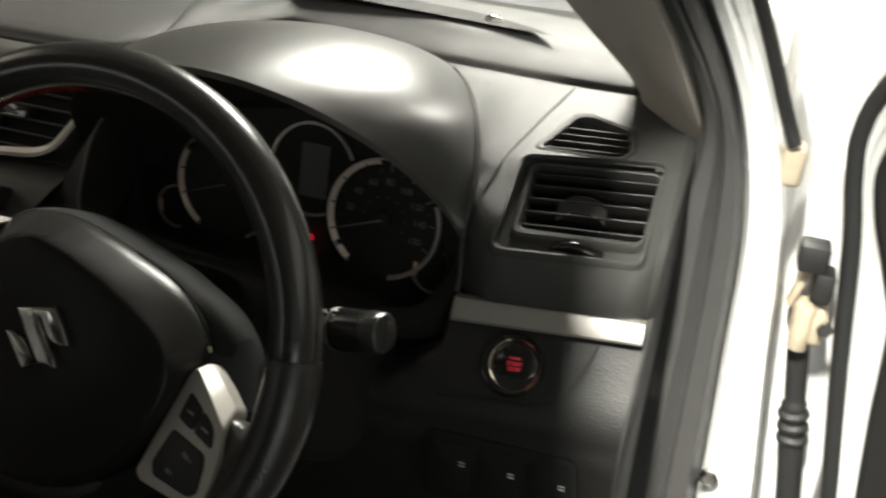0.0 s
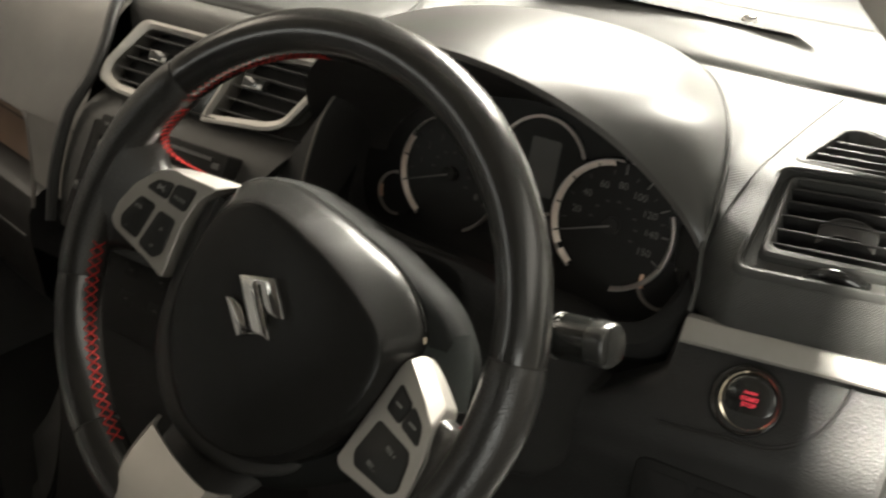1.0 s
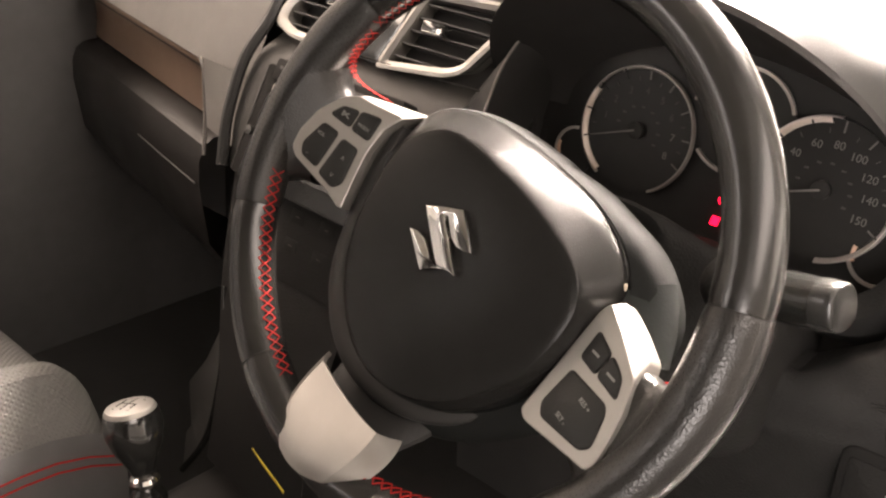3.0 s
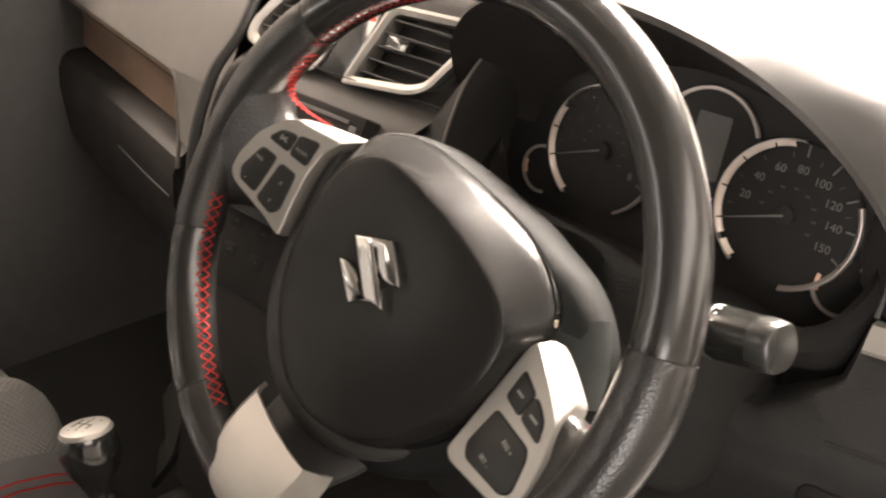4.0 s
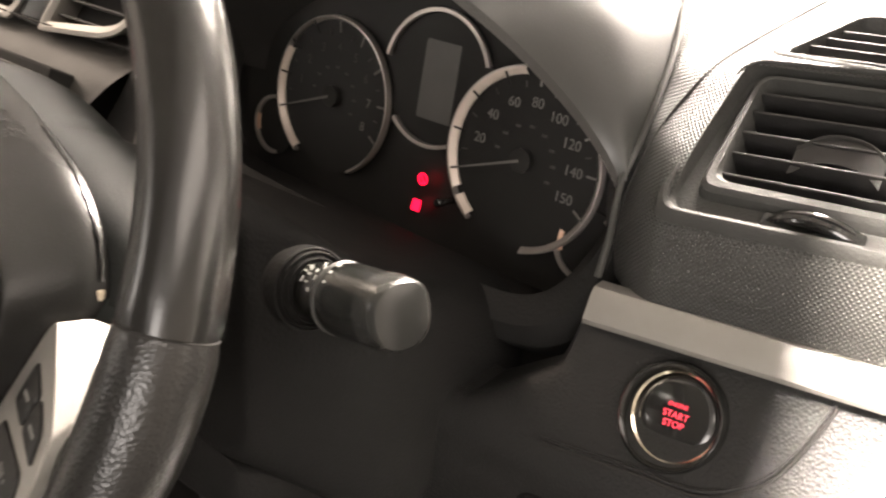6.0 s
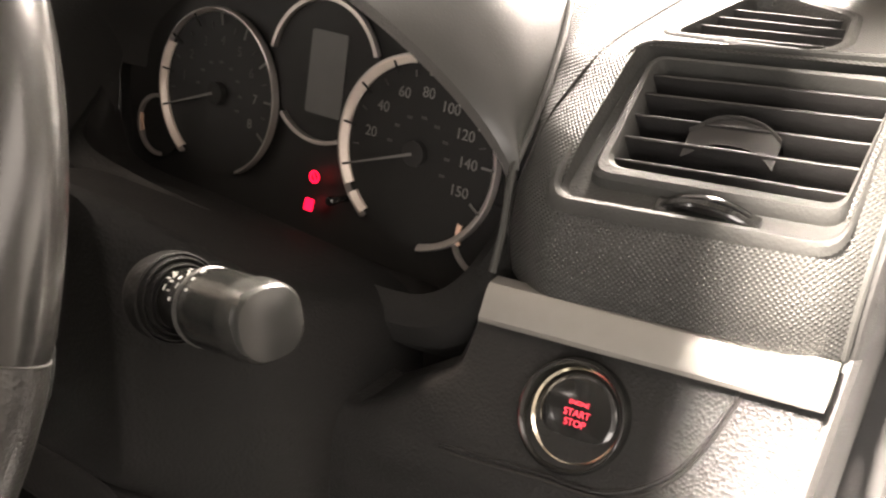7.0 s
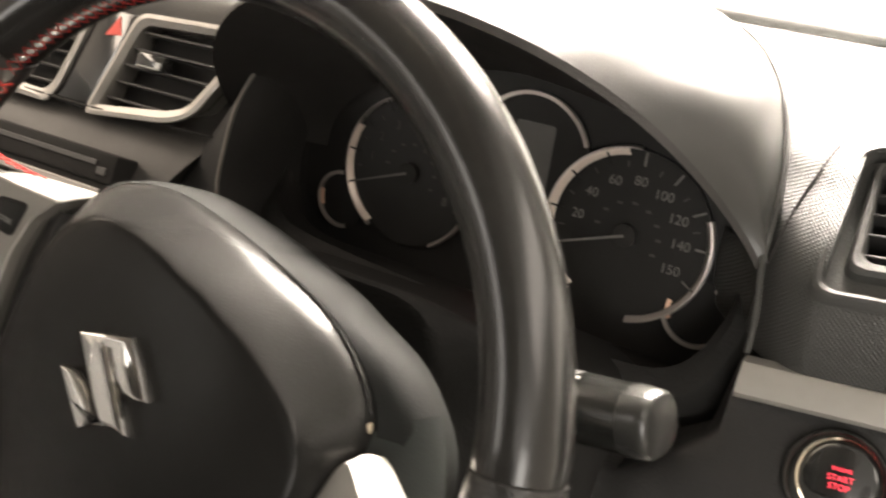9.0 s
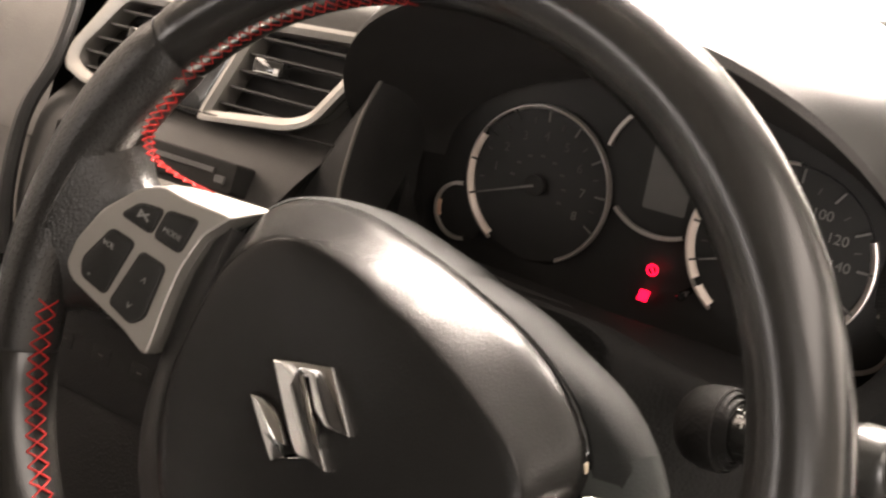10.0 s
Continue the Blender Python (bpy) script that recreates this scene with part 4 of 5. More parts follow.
# switch plates: outline of the face, and of the edge behind it with its depth
FACES = {1: [(-0.0272, 0.0195), (-0.0248, 0.0262), (-0.0040, 0.0172), (0.0168, 0.0068), (0.0244, -0.0096), (0.0289, -0.0251), (0.0312, -0.0395), (0.0285, -0.0440), (-0.0205, -0.0540), (-0.0268, -0.0515)],
         -1: [(-0.0263, -0.0355), (-0.0279, -0.0235), (-0.0243, -0.0051), (-0.0142, 0.0122), (-0.0048, 0.0186), (0.0078, 0.0202), (0.0290, 0.0248), (0.0219, 0.0114), (0.0210, -0.0072), (0.0234, -0.0236), (0.0270, -0.0416), (0.0281, -0.0475), (0.0257, -0.0481), (0.0136, -0.0445), (-0.0041, -0.0421), (-0.0203, -0.0398)]}
EDGES = {1: [(-0.0285, 0.0265, -0.010), (-0.0268, 0.0300, -0.012), (-0.0085, 0.0250, -0.0115), (0.0100, 0.0182, -0.011), (0.0250, -0.0090, -0.010), (0.0296, -0.0249, -0.010), (0.0319, -0.0395, -0.010), (0.0288, -0.0447, -0.010), (-0.0206, -0.0547, -0.010), (-0.0275, -0.0515, -0.010)],
         -1: [(-0.0270, -0.0360, -0.008), (-0.0286, -0.0235, -0.008), (-0.0250, -0.0048, -0.008), (-0.0150, 0.0130, -0.008), (-0.0050, 0.0207, -0.010), (0.0075, 0.0252, -0.012), (0.0385, 0.0345, -0.013), (0.0243, 0.0110, -0.005), (0.0232, -0.0072, -0.005), (0.0256, -0.0236, -0.005), (0.0290, -0.0416, -0.005), (0.0292, -0.0487, -0.008), (0.0257, -0.0489, -0.008), (0.0136, -0.0452, -0.008), (-0.0041, -0.0428, -0.008), (-0.0206, -0.0405, -0.008)]}
SWITCHES = {1: (("cruise_button", [(-0.0187, 0.0115), (-0.0177, -0.0056), (-0.0034, -0.0064), (-0.0033, 0.0074)]),
            ("cancel_button", [(-0.0020, 0.0075), (-0.0017, -0.0060), (0.0166, -0.0071), (0.0113, 0.0024), (0.0055, 0.0053)]),
            ("set_button", [(-0.0165, -0.0142), (-0.0182, -0.0391), (-0.0128, -0.0447), (0.0190, -0.0394), (0.0235, -0.0340), (0.0178, -0.0174), (0.0139, -0.0130)])),
        -1: (("mute_button", [(-0.0154, -0.0020), (-0.0103, 0.0069), (0.0008, 0.0105), (0.0012, -0.0016)]),
             ("mode_button", [(0.0028, 0.0114), (0.0171, 0.0156), (0.0174, -0.0012), (0.0032, -0.0018)]),
             ("volume_button", [(-0.0156, -0.0099), (-0.0031, -0.0093), (-0.0030, -0.0366), (-0.0170, -0.0356), (-0.0206, -0.0289)]),
             ("seek_button", [(0.0021, -0.0106), (0.0150, -0.0101), (0.0190, -0.0346), (0.0147, -0.0405), (0.0010, -0.0384)]))}
PRINTS = {"cruise_button": (("bar", 0.006, 0.0014, 0.0, 0.0, 0),), "cancel_button": (("bar", 0.007, 0.0014, 0.0, -0.001, 0),),
          "set_button": (("RES +", 0.0040, 0, 0.001, 0.0075, -4), ("SET -", 0.0040, 0, -0.005, -0.0075, -4)),
          "mute_button": (("bar", 0.006, 0.0009, 0.0, 0.0, 40), ("bar", 0.006, 0.0009, 0.0008, 0.0, -25), ("bar", 0.0035, 0.0009, -0.002, 0.0, 95)),
          "mode_button": (("MODE", 0.0033, 0, 0.0, -0.002, 4),),
          "volume_button": (("VOL", 0.0034, 0, -0.001, 0.0075, 4), ("-", 0.0050, 0, -0.002, -0.0085, 4)),
          "seek_button": ((">", 0.0050, 0, 0.0, 0.0065, 90), ("<", 0.0050, 0, 0.0, -0.0070, 90))}
ARMS = {1: ((0.100, -0.050, 0.004, -0.036, 0.010), (0.118, -0.051, 0.0100, -0.0245, 0.0115), (0.129, -0.053, 0.0122, -0.0178, 0.0125), (0.137, -0.056, 0.0122, -0.0160, 0.0125), (0.1445, -0.062, 0.0130, -0.0145, 0.0130), (0.1505, -0.068, 0.0172, -0.0105, 0.0138), (0.1555, -0.074, 0.0255, -0.006, 0.0145), (0.160, -0.080, 0.042, -0.002, 0.0148), (0.167, -0.086, 0.062, 0.0, 0.0145)),
        -1: ((0.131, -0.053, 0.0085, -0.0215, 0.0130), (0.1395, -0.056, 0.0105, -0.0175, 0.0135), (0.147, -0.062, 0.0165, -0.0130, 0.0138), (0.153, -0.070, 0.030, -0.0055, 0.0145), (0.159, -0.078, 0.048, -0.001, 0.0148), (0.167, -0.086, 0.062, 0.0, 0.0145))}
for sign, name in ((1, "right_spoke"), (-1, "left_spoke")):
    m = 4
    face_line = rounded(FACES[sign], 0.0028, m)
    edge_flat = rounded([p[:2] for p in EDGES[sign]], 0.0028, m)
    depth = [p[2] for p in EDGES[sign] for _ in range(m + 1)]
    rows = [[(x, y, d - 0.010) for (x, y), d in zip(edge_flat, depth)], [(x, y, d) for (x, y), d in zip(edge_flat, depth)],
            [(x, y, -0.0004) for x, y in inset(face_line, -0.0003)], [(x, y, 0.0) for x, y in inset(face_line, 0.0006)]]
    bm = grid(rows, closed=True)
    bm.verts.ensure_lookup_table()
    bm.faces.new([bm.verts[len(face_line) * 3 + k] for k in range(len(face_line))])
    sp = part(name, bm, SILVER, wheel, "satin silver switch plate", sharp=20, m=pose(sign * 0.12, 0, -0.0042, -3.1, -sign * 15.9, 0))
    for nm, pts in SWITCHES[sign]:
        cx, cy = sum(p[0] for p in pts) / len(pts), sum(p[1] for p in pts) / len(pts)
        o = rounded([(x - cx, y - cy) for x, y in pts], 0.0026, 4)
        part("key_gap", plate(inset(o, -0.0006), 0.003, 0, z=0.0003), VOID, sp, m=pose(cx, cy, 0))
        b = part(nm, plate(o, 0.003, 0.0008, z=0.0012), KEYCAP, sp, "black rubber key", m=pose(cx, cy, 0.0))
        for txt, size, h, px, py, turn in PRINTS[nm]:
            if txt == "bar":
                part("symbol", box(size, h, 0.0002, 0), DIMPRINT, b, m=pose(px, py, 0.0013, 0, 0, turn))
            else:
                lettering("lettering", txt, size, DIMPRINT, b, pose(px, py, 0.0013, 0, 0, turn))
    # leather-covered arm from the plate to the rim
    rows = []
    for x, y0, y1, z, h in ARMS[sign]:
        row = []
        for k in range(28):
            t = 2 * math.pi * k / 28
            c, q = math.cos(t), math.sin(t)
            row.append((sign * x, (y0 + y1) / 2 + (y1 - y0) / 2 * math.copysign(abs(c) ** (0.40 if sign > 0 else 0.6), c), z + h * math.copysign(abs(q) ** 0.65, q)))
        rows.append(row)
    part("arm", grid(rows, closed=True), PERFORATED, wheel, "leather-covered spoke arm")

# end of the red seam showing in the crook of the thumb rest
part("stitching", tube(spline([(0.1462, 0.0140, -0.0110), (0.1485, 0.0160, -0.0125), (0.1505, 0.0190, -0.0150)], 8), 0.0007, 6), THREAD, wheel, "end of red thread")
# bottom spoke with its silver plate
L = spline([(-0.0355, -0.1245, -0.016), (-0.0338, -0.1407, -0.008), (-0.0290, -0.1595, 0.001), (-0.0215, -0.1720, 0.006), (-0.0125, -0.1775, 0.006)], 15)
A = spline([(-0.0270, -0.1255, -0.004), (-0.0255, -0.1410, 0.003), (-0.0210, -0.1575, 0.009), (-0.0140, -0.1695, 0.0125), (-0.0055, -0.1765, 0.0125)], 15)
M = spline([(0.0070, -0.1258, 0.003), (0.0070, -0.1405, 0.009), (0.0080, -0.1560, 0.0140), (0.0105, -0.1675, 0.0165), (0.0130, -0.1760, 0.0145)], 15)
D = spline([(0.0392, -0.1216, 0.009), (0.0405, -0.1330, 0.0130), (0.0395, -0.1460, 0.0160), (0.0360, -0.1570, 0.0170), (0.0315, -0.1665, 0.0145)], 15)
R = spline([(0.0412, -0.1268, -0.0155), (0.0465, -0.1320, -0.009), (0.0500, -0.1390, -0.002), (0.0500, -0.1470, 0.004), (0.0455, -0.1550, 0.006)], 15)
rows = []
for l, a, b, d, r in zip(L, A, M, D, R):
    rows.append([l, l.lerp(a, 0.5) + Vector((0, 0, 0.0012))] + [(1 - u) * (1 - 2 * u) * a + 4 * u * (1 - u) * b + u * (2 * u - 1) * d for u in (i / 10 for i in range(11))] + [d.lerp(r, 0.5) + Vector((0.001, 0, 0)), r])
part("bottom_spoke", grid(rows, thick=0.003), SILVER, wheel, "satin silver lower spoke plate", sharp=26)
rows = []
for y, w, z in ((-0.09, 0.052, -0.055), (-0.128, 0.042, -0.042), (-0.150, 0.034, -0.026), (-0.168, 0.036, -0.012)):
    rows.append([(w * math.cos(t), y, z + 0.010 * math.sin(t)) for t in (2 * math.pi * j / 20 for j in range(20))])
part("bottom_arm", grid(rows, closed=True), BLACK, wheel, "black lower spoke arm")
# broken white clip at the top of one switch plate
part("white_clip", box(0.004, 0.0045, 0.004, 0.001, 2), SEAL, wheel, "chipped cream plastic clip", m=pose(0.0885, 0.0335, -0.0310, 20, 10, 30))
# ---- middle of the dashboard ----
console = thing("centre_console", "charcoal centre stack panel between the seats", "console")
EDGE = [(1.04, -0.128), (0.985, -0.116), (0.95, -0.112), (0.90, -0.116), (0.84, -0.108), (0.79, -0.098), (0.72, -0.082), (0.66, -0.055), (0.60, -0.037), (0.50, -0.040)]


def edge_x(z):
    for (z0, x0), (z1, x1) in zip(EDGE, EDGE[1:]):
        if z >= z1:
            return x0 + (x1 - x0) * (z0 - z) / (z0 - z1)
    return EDGE[-1][1]


def stack_row(u, prof):
    out = []
    for y, z in prof:
        a, b = edge_x(z), max(0.112, 0.190 - 0.60 * max(0, 0.982 - z))
        x = a + (b - a) * u
        out.append((x, y - 0.012 * math.cos((u - 0.5) * 2.4), z))
    return out


PROF = [(0.335, 1.034), (0.312, 1.024), (0.305, 0.985), (0.288, 0.952), (0.262, 0.936), (0.231, 0.915), (0.200, 0.86), (0.184, 0.808)]
part("stack_panel", grid([spline(stack_row(i / 36, PROF), 31) for i in range(37)]), STACK, console, "charcoal moulded stack panel")
PROF2 = [(0.192, 0.806), (0.150, 0.70), (0.115, 0.60), (0.10, 0.50)]
part("lower_panel", grid([spline(stack_row(i / 24, PROF2), 13) for i in range(25)]), SHROUD, console, "black lower console panel")
heater = part("heater_panel", plate(rounded([(-0.080, -0.050), (0.080, -0.050), (0.080, 0.050), (-0.080, 0.050)], 0.01), 0.02, 0.002, z=0.003), SHROUD, console, "dark heater control panel", m=frame_from((0.030, 0.166, 0.775), (1, 0, 0), (0, 0.33, 0.944)))
for k in range(6):
    hk = part("heater_key", plate(rounded([(-0.010, -0.007), (0.010, -0.007), (0.010, 0.007), (-0.010, 0.007)], 0.002), 0.003, 0.0008, z=0.0005), SHROUD, heater, m=pose(-0.050 + 0.042 * (k % 3), 0.018 - 0.030 * (k // 3), 0.003))
    part("symbol", box(0.005, 0.0009, 0.0003, 0), DIMMARK, hk, m=pose(0, 0, 0.0007))
part("groove", box(0.150, 0.0012, 0.0006, 0), GREY, heater, m=pose(0, 0.036, 0.0032))
# upright slot beside the audio unit
side = part("side_slot", plate(rounded([(-0.008, -0.060), (0.008, -0.060), (0.008, 0.060), (-0.008, 0.060)], 0.003), 0.012, 0.001, z=0.004), VOID, console, "narrow upright slot", m=frame_from((-0.075, 0.1965, 0.862), (1, 0, -0.12), (0.117, 0.36, 0.925)))
part("slider", lathe([(0.005, 0), (0.005, 0.005), (0, 0.006)], 16), GREY, side, m=pose(0, -0.012, 0.004))
part("slot_rim", tube([(-0.008, -0.058, 0.004), (-0.008, 0.058, 0.004)], 0.0009, 6), GREY, side)
# line across under the vents, and the edge beside the dials
P = spline([stack_row(u, [(0.2565, 0.9455)])[0] for u in (0, 0.25, 0.5, 0.75, 1.0)], 24)
part("stack_joint", tube([p + Vector((0, -0.0005, 0)) for p in P], 0.0011, 6), VOID, console)
LINE = spline([(0.196, 0.270, 1.000), (0.190, 0.252, 0.972), (0.182, 0.242, 0.925), (0.182, 0.238, 0.902), (0.178, 0.225, 0.86), (0.170, 0.205, 0.80)], 24)
# paler material on this edge imitates the highlight along its roll
part("stack_side_edge", tube(LINE, 0.0015, 8), LITFASCIA, console, "thin rounded side edge, its highlight in the colour")
part("stack_cheek", grid([[Vector((max(0.110, 0.190 - 0.60 * max(0, 0.982 - p.z)) - 0.004, p.y + 0.010, p.z)), Vector((max(0.112, 0.190 - 0.60 * max(0, 0.982 - p.z)) + 0.002, p.y + 0.004, p.z)), p] for p in LINE]), ENDPANEL, console, "dark side cheek of the stack")
part("inner_cheek", grid([[p, p + Vector((0.006, 0.012, 0)), p + Vector((0.012, 0.035, 0)), p + Vector((0.016, 0.075, 0))] for p in LINE]), ENDPANEL, console, "dark panel beside the dials")
CVM = frame_from((0.0, 0.262, 0.975), (1, 0, 0), (0, 0.40, 0.916))


def centre_vent(outer, inner, knob, label):
    """A slatted vent; outlines in the vents' plane."""
    v = thing("centre_air_vent", label, "air vent", CVM, group="centre air vents")
    o, i = rounded(outer, 0.012, 6), rounded(inner, 0.009, 6)
    part("frame", ring_between(o, i, 0.005, 0.003, 0.030), SILVER, v, "satin silver frame")
    part("duct", plate(i, 0.002, 0, z=-0.016), VOID, v)
    ys = [p[1] for p in inner]
    for k in range(5):
        y = min(ys) + (max(ys) - min(ys)) * (k + 0.6) / 5.3
        cross = []
        for (ax, ay), (bx, by) in zip(i, i[1:] + i[:1]):
            if (ay - y) * (by - y) < 0:
                cross.append(ax + (bx - ax) * (y - ay) / (by - ay))
        x0, x1 = min(cross), max(cross)
        part("slat", box(x1 - x0 - 0.001, 0.0020, 0.012, 0.0006, 1, at=((x0 + x1) / 2, y, -0.006)), GREY, v)
    kn = part("knob", box(0.028, 0.011, 0.012, 0.002, 2), PIANO, v, "sliding knob", m=pose(*knob, 0.001))
    part("knob_edge", box(0.024, 0.0018, 0.002, 0.0006, 1), CHROME, kn, m=pose(0, -0.0048, 0.0055))
    part("knob_edge", box(0.006, 0.0050, 0.002, 0.0006, 1), CHROME, kn, m=pose(0.009, -0.002, 0.0055))
    return v


centre_vent([(0.076, 0.044), (0.193, 0.048), (0.178, 0.020), (0.150, -0.022), (0.128, -0.031), (0.046, -0.040), (0.048, -0.030)],
            [(0.082, 0.036), (0.178, 0.040), (0.166, 0.018), (0.143, -0.016), (0.126, -0.022), (0.056, -0.031), (0.058, -0.026)], (0.100, 0.010), "black slatted air vent beside the dials, satin silver frame")
centre_vent([(-0.066, 0.044), (0.034, 0.044), (0.012, -0.026), (0.002, -0.040), (-0.080, -0.038), (-0.108, -0.028), (-0.106, -0.010)],
            [(-0.056, 0.036), (0.024, 0.036), (0.004, -0.022), (-0.004, -0.031), (-0.078, -0.029), (-0.095, -0.020), (-0.093, -0.008)], (-0.030, 0.010), "black slatted air vent, satin silver frame with cut corner")
hz = thing("hazard_switch", "black slanted hazard switch with a red triangle", "switch", CVM)
part("key", plate(rounded([(0.036, 0.042), (0.074, 0.042), (0.044, -0.038), (0.008, -0.036)], 0.004), 0.012, 0.0015, z=0.003), PIANO, hz)
part("triangle", plate([(0.046, 0.022), (0.062, 0.024), (0.057, 0.038)], 0.001, 0, z=0.0036), REDPRINT, hz, "red triangle")
radio = thing("disc_player", "black disc slot in the centre stack", "audio unit", frame_from((0.03, 0.207, 0.918), (1, 0, 0), (0, 0.45, 0.893)))
part("surround", plate(rounded([(-0.088, -0.010), (0.088, -0.010), (0.088, 0.012), (-0.088, 0.012)], 0.003), 0.02, 0.0015, z=0.003), VOID, radio)
part("slot", box(0.150, 0.004, 0.002, 0.0005, 1), GREY, radio, m=pose(-0.005, 0.003, 0.0035))
part("eject_key", box(0.010, 0.006, 0.002, 0.0008, 1), GREY, radio, m=pose(0.077, -0.002, 0.004))
part("silver_lip", box(0.16, 0.007, 0.004, 0.001, 1), SILVER, radio, m=pose(0, -0.018, 0.003))
part("face", plate(rounded([(-0.085, -0.115), (0.085, -0.115), (0.085, -0.024), (-0.085, -0.024)], 0.006), 0.02, 0.002, z=0.004), STALK, radio, "gloss black radio face")
for k in range(3):
    part("key_row", box(0.15, 0.010, 0.004, 0.001, 1), PIANO, radio, m=pose(0, -0.045 - 0.022 * k, 0.0036))

# gear lever
gear = thing("gear_lever", "black gear lever with a silver shift-pattern cap", "gear lever", Matrix.Translation((0.037, -0.034, 0.655)) @ pose(0, 0, 0, -6, -14, 20))
part("knob", lathe([(0, -0.053), (0.0095, -0.053), (0.0115, -0.047), (0.0165, -0.036), (0.0225, -0.024), (0.0262, -0.010), (0.0262, -0.001), (0.0245, 0.008), (0.022, 0.012), (0, 0.012)], 44), PIANO, gear, "gloss black ball knob")
cap = part("cap", lathe([(0.0232, 0.008), (0.0232, 0.011), (0.0212, 0.0142), (0.012, 0.0164), (0, 0.0168)], 40), SILVER, gear, "silver cap")
for x0, y0, x1, y1 in ((-0.008, -0.007, -0.008, 0.007), (0, -0.007, 0, 0.007), (0.008, -0.007, 0.008, 0.000), (-0.008, 0, 0.008, 0)):
    part("pattern_line", box(abs(x1 - x0) + 0.0009, abs(y1 - y0) + 0.0009, 0.0004, 0), VOID, cap, m=pose((x0 + x1) / 2, (y0 + y1) / 2, 0.0168))
for txt, x, y in (("1", -0.008, 0.0105), ("2", -0.008, -0.0105), ("3", 0, 0.0105), ("4", 0, -0.0105), ("5", 0.008, 0.0105), ("R", 0.008, -0.0105)):
    lettering("numeral", txt, 0.0048, VOID, cap, pose(x, y, 0.0166 if abs(x) < 0.001 else 0.0160))
part("neck_ring", lathe([(0.0095, -0.053), (0.0128, -0.055), (0.0140, -0.059), (0.0128, -0.063), (0.009, -0.064)], 36, caps=False), CHROME, gear, "chrome neck ring")
part("shaft", lathe([(0, -0.064), (0.0095, -0.064), (0.0105, -0.067), (0.0150, -0.071), (0.0172, -0.078), (0.0165, -0.085), (0.0125, -0.090), (0.0115, -0.100), (0, -0.100)], 36), PIANO, gear, "gloss black collar")
part("collar_ring", lathe([(0.0174, -0.0765), (0.0178, -0.0780), (0.0174, -0.0795)], 36, caps=False), CHROME, gear, "thin chrome ring")
part("gaiter", lathe([(0.0125, -0.090), (0.0190, -0.098), (0.026, -0.12), (0.050, -0.16), (0.065, -0.180), (0, -0.180)], 28), LEATHER, gear, "black leather gaiter with red seams")
P = [(0.0195 * math.cos(2 * math.pi * k / 20), 0.0195 * math.sin(2 * math.pi * k / 20), -0.0975 + 0.0006 * (k % 2)) for k in range(20)]
part("gaiter_seam", tube(P, 0.0011, 5, closed=True), THREAD, gear)
for k in range(4):
    a = radians(45 + 90 * k)
    P = [(r * math.cos(a) * 1.03, r * math.sin(a) * 1.03, z) for r, z in ((0.0190, -0.098), (0.026, -0.12), (0.050, -0.16))]
    part("gaiter_seam", tube(P, 0.0009, 5), THREAD, gear)
tunnel = thing("floor_console", "black plastic floor console round the gear lever", "console")
part("tray", box(0.20, 0.60, 0.20, 0.03, 3, at=(0.03, -0.15, 0.370)), BLACK, tunnel)
rows = []
P = spline([(-0.062, 0.142, 0.69), (-0.047, 0.130, 0.645), (-0.036, 0.114, 0.60), (-0.044, 0.108, 0.545), (-0.066, 0.108, 0.495), (-0.109, 0.108, 0.434)], 30)
part("side_rail", tube(P, 0.004, 10), PIANO, tunnel, "gloss black curved rail")
part("side_cheek", grid([[p + Vector((-0.003, 0.003, 0)), p.lerp(Vector((-0.150, 0.150, 0.50)), 0.5), Vector((-0.150, 0.150, 0.52 - 0.004 * k))] for k, p in enumerate(P[4:])], thick=0.003), ENDPANEL, tunnel, "grey footwell side panel")

# passenger side of the dashboard, its fascia and pillar colour lifted to look lit
rows = []
for i in range(33):
    x = -0.72 + 0.60 * i / 32
    k = max(0.0, -0.21 - x) * 0.22
    xe = (lambda z: min(x, edge_x(z) + 0.004))
    rows.append(spline([(xe(z), y + kk * k, z - 0.01 * k) for y, z, kk in ((0.345, 1.034, 0.2), (0.305, 1.022, 0.4), (0.268, 0.985, 0.7), (0.242, 0.93, 0.95), (0.2255, 0.890, 1))], 21))
part("passenger_fascia", grid(rows), LITFASCIA, dash, "plain charcoal passenger fascia, colour lifted to look lit")


def shelf_row(x):
    k = max(0.0, -0.21 - x) * 0.22
    return [(x, 0.2255 + k, 0.890), (x, 0.2265 + k, 0.880), (x, 0.29 + k, 0.872), (x, 0.325 + k, 0.860), (x, 0.33 + k, 0.815), (x, 0.30 + k, 0.800), (x, 0.235 + k, 0.796), (x, 0.222 + k, 0.788), (x, 0.214 + k, 0.770), (x, 0.213 + k, 0.74), (x, 0.225 + k, 0.66), (x, 0.28 + k, 0.58), (x, 0.42, 0.56)]


part("shelf_and_glove_box", grid([shelf_row(-0.72 + 0.512 * i / 24) for i in range(25)]), GLOVEBOX, dash, "dark open shelf above the glove box")
rows = []
for i in range(25):
    x = -0.71 + 0.501 * i / 24
    k = max(0.0, -0.21 - x) * 0.22
    rows.append(spline([(x, y + k, z) for y, z in ((0.2250, 0.8890), (0.2262, 0.8830), (0.2325, 0.8775), (0.2440, 0.8725), (0.2545, 0.8650), (0.2600, 0.8520), (0.2610, 0.8300), (0.2570, 0.8020))], 22))
part("shelf_lining", grid(rows), BROWN, dash, "brown lining of the open shelf with a rounded brow")
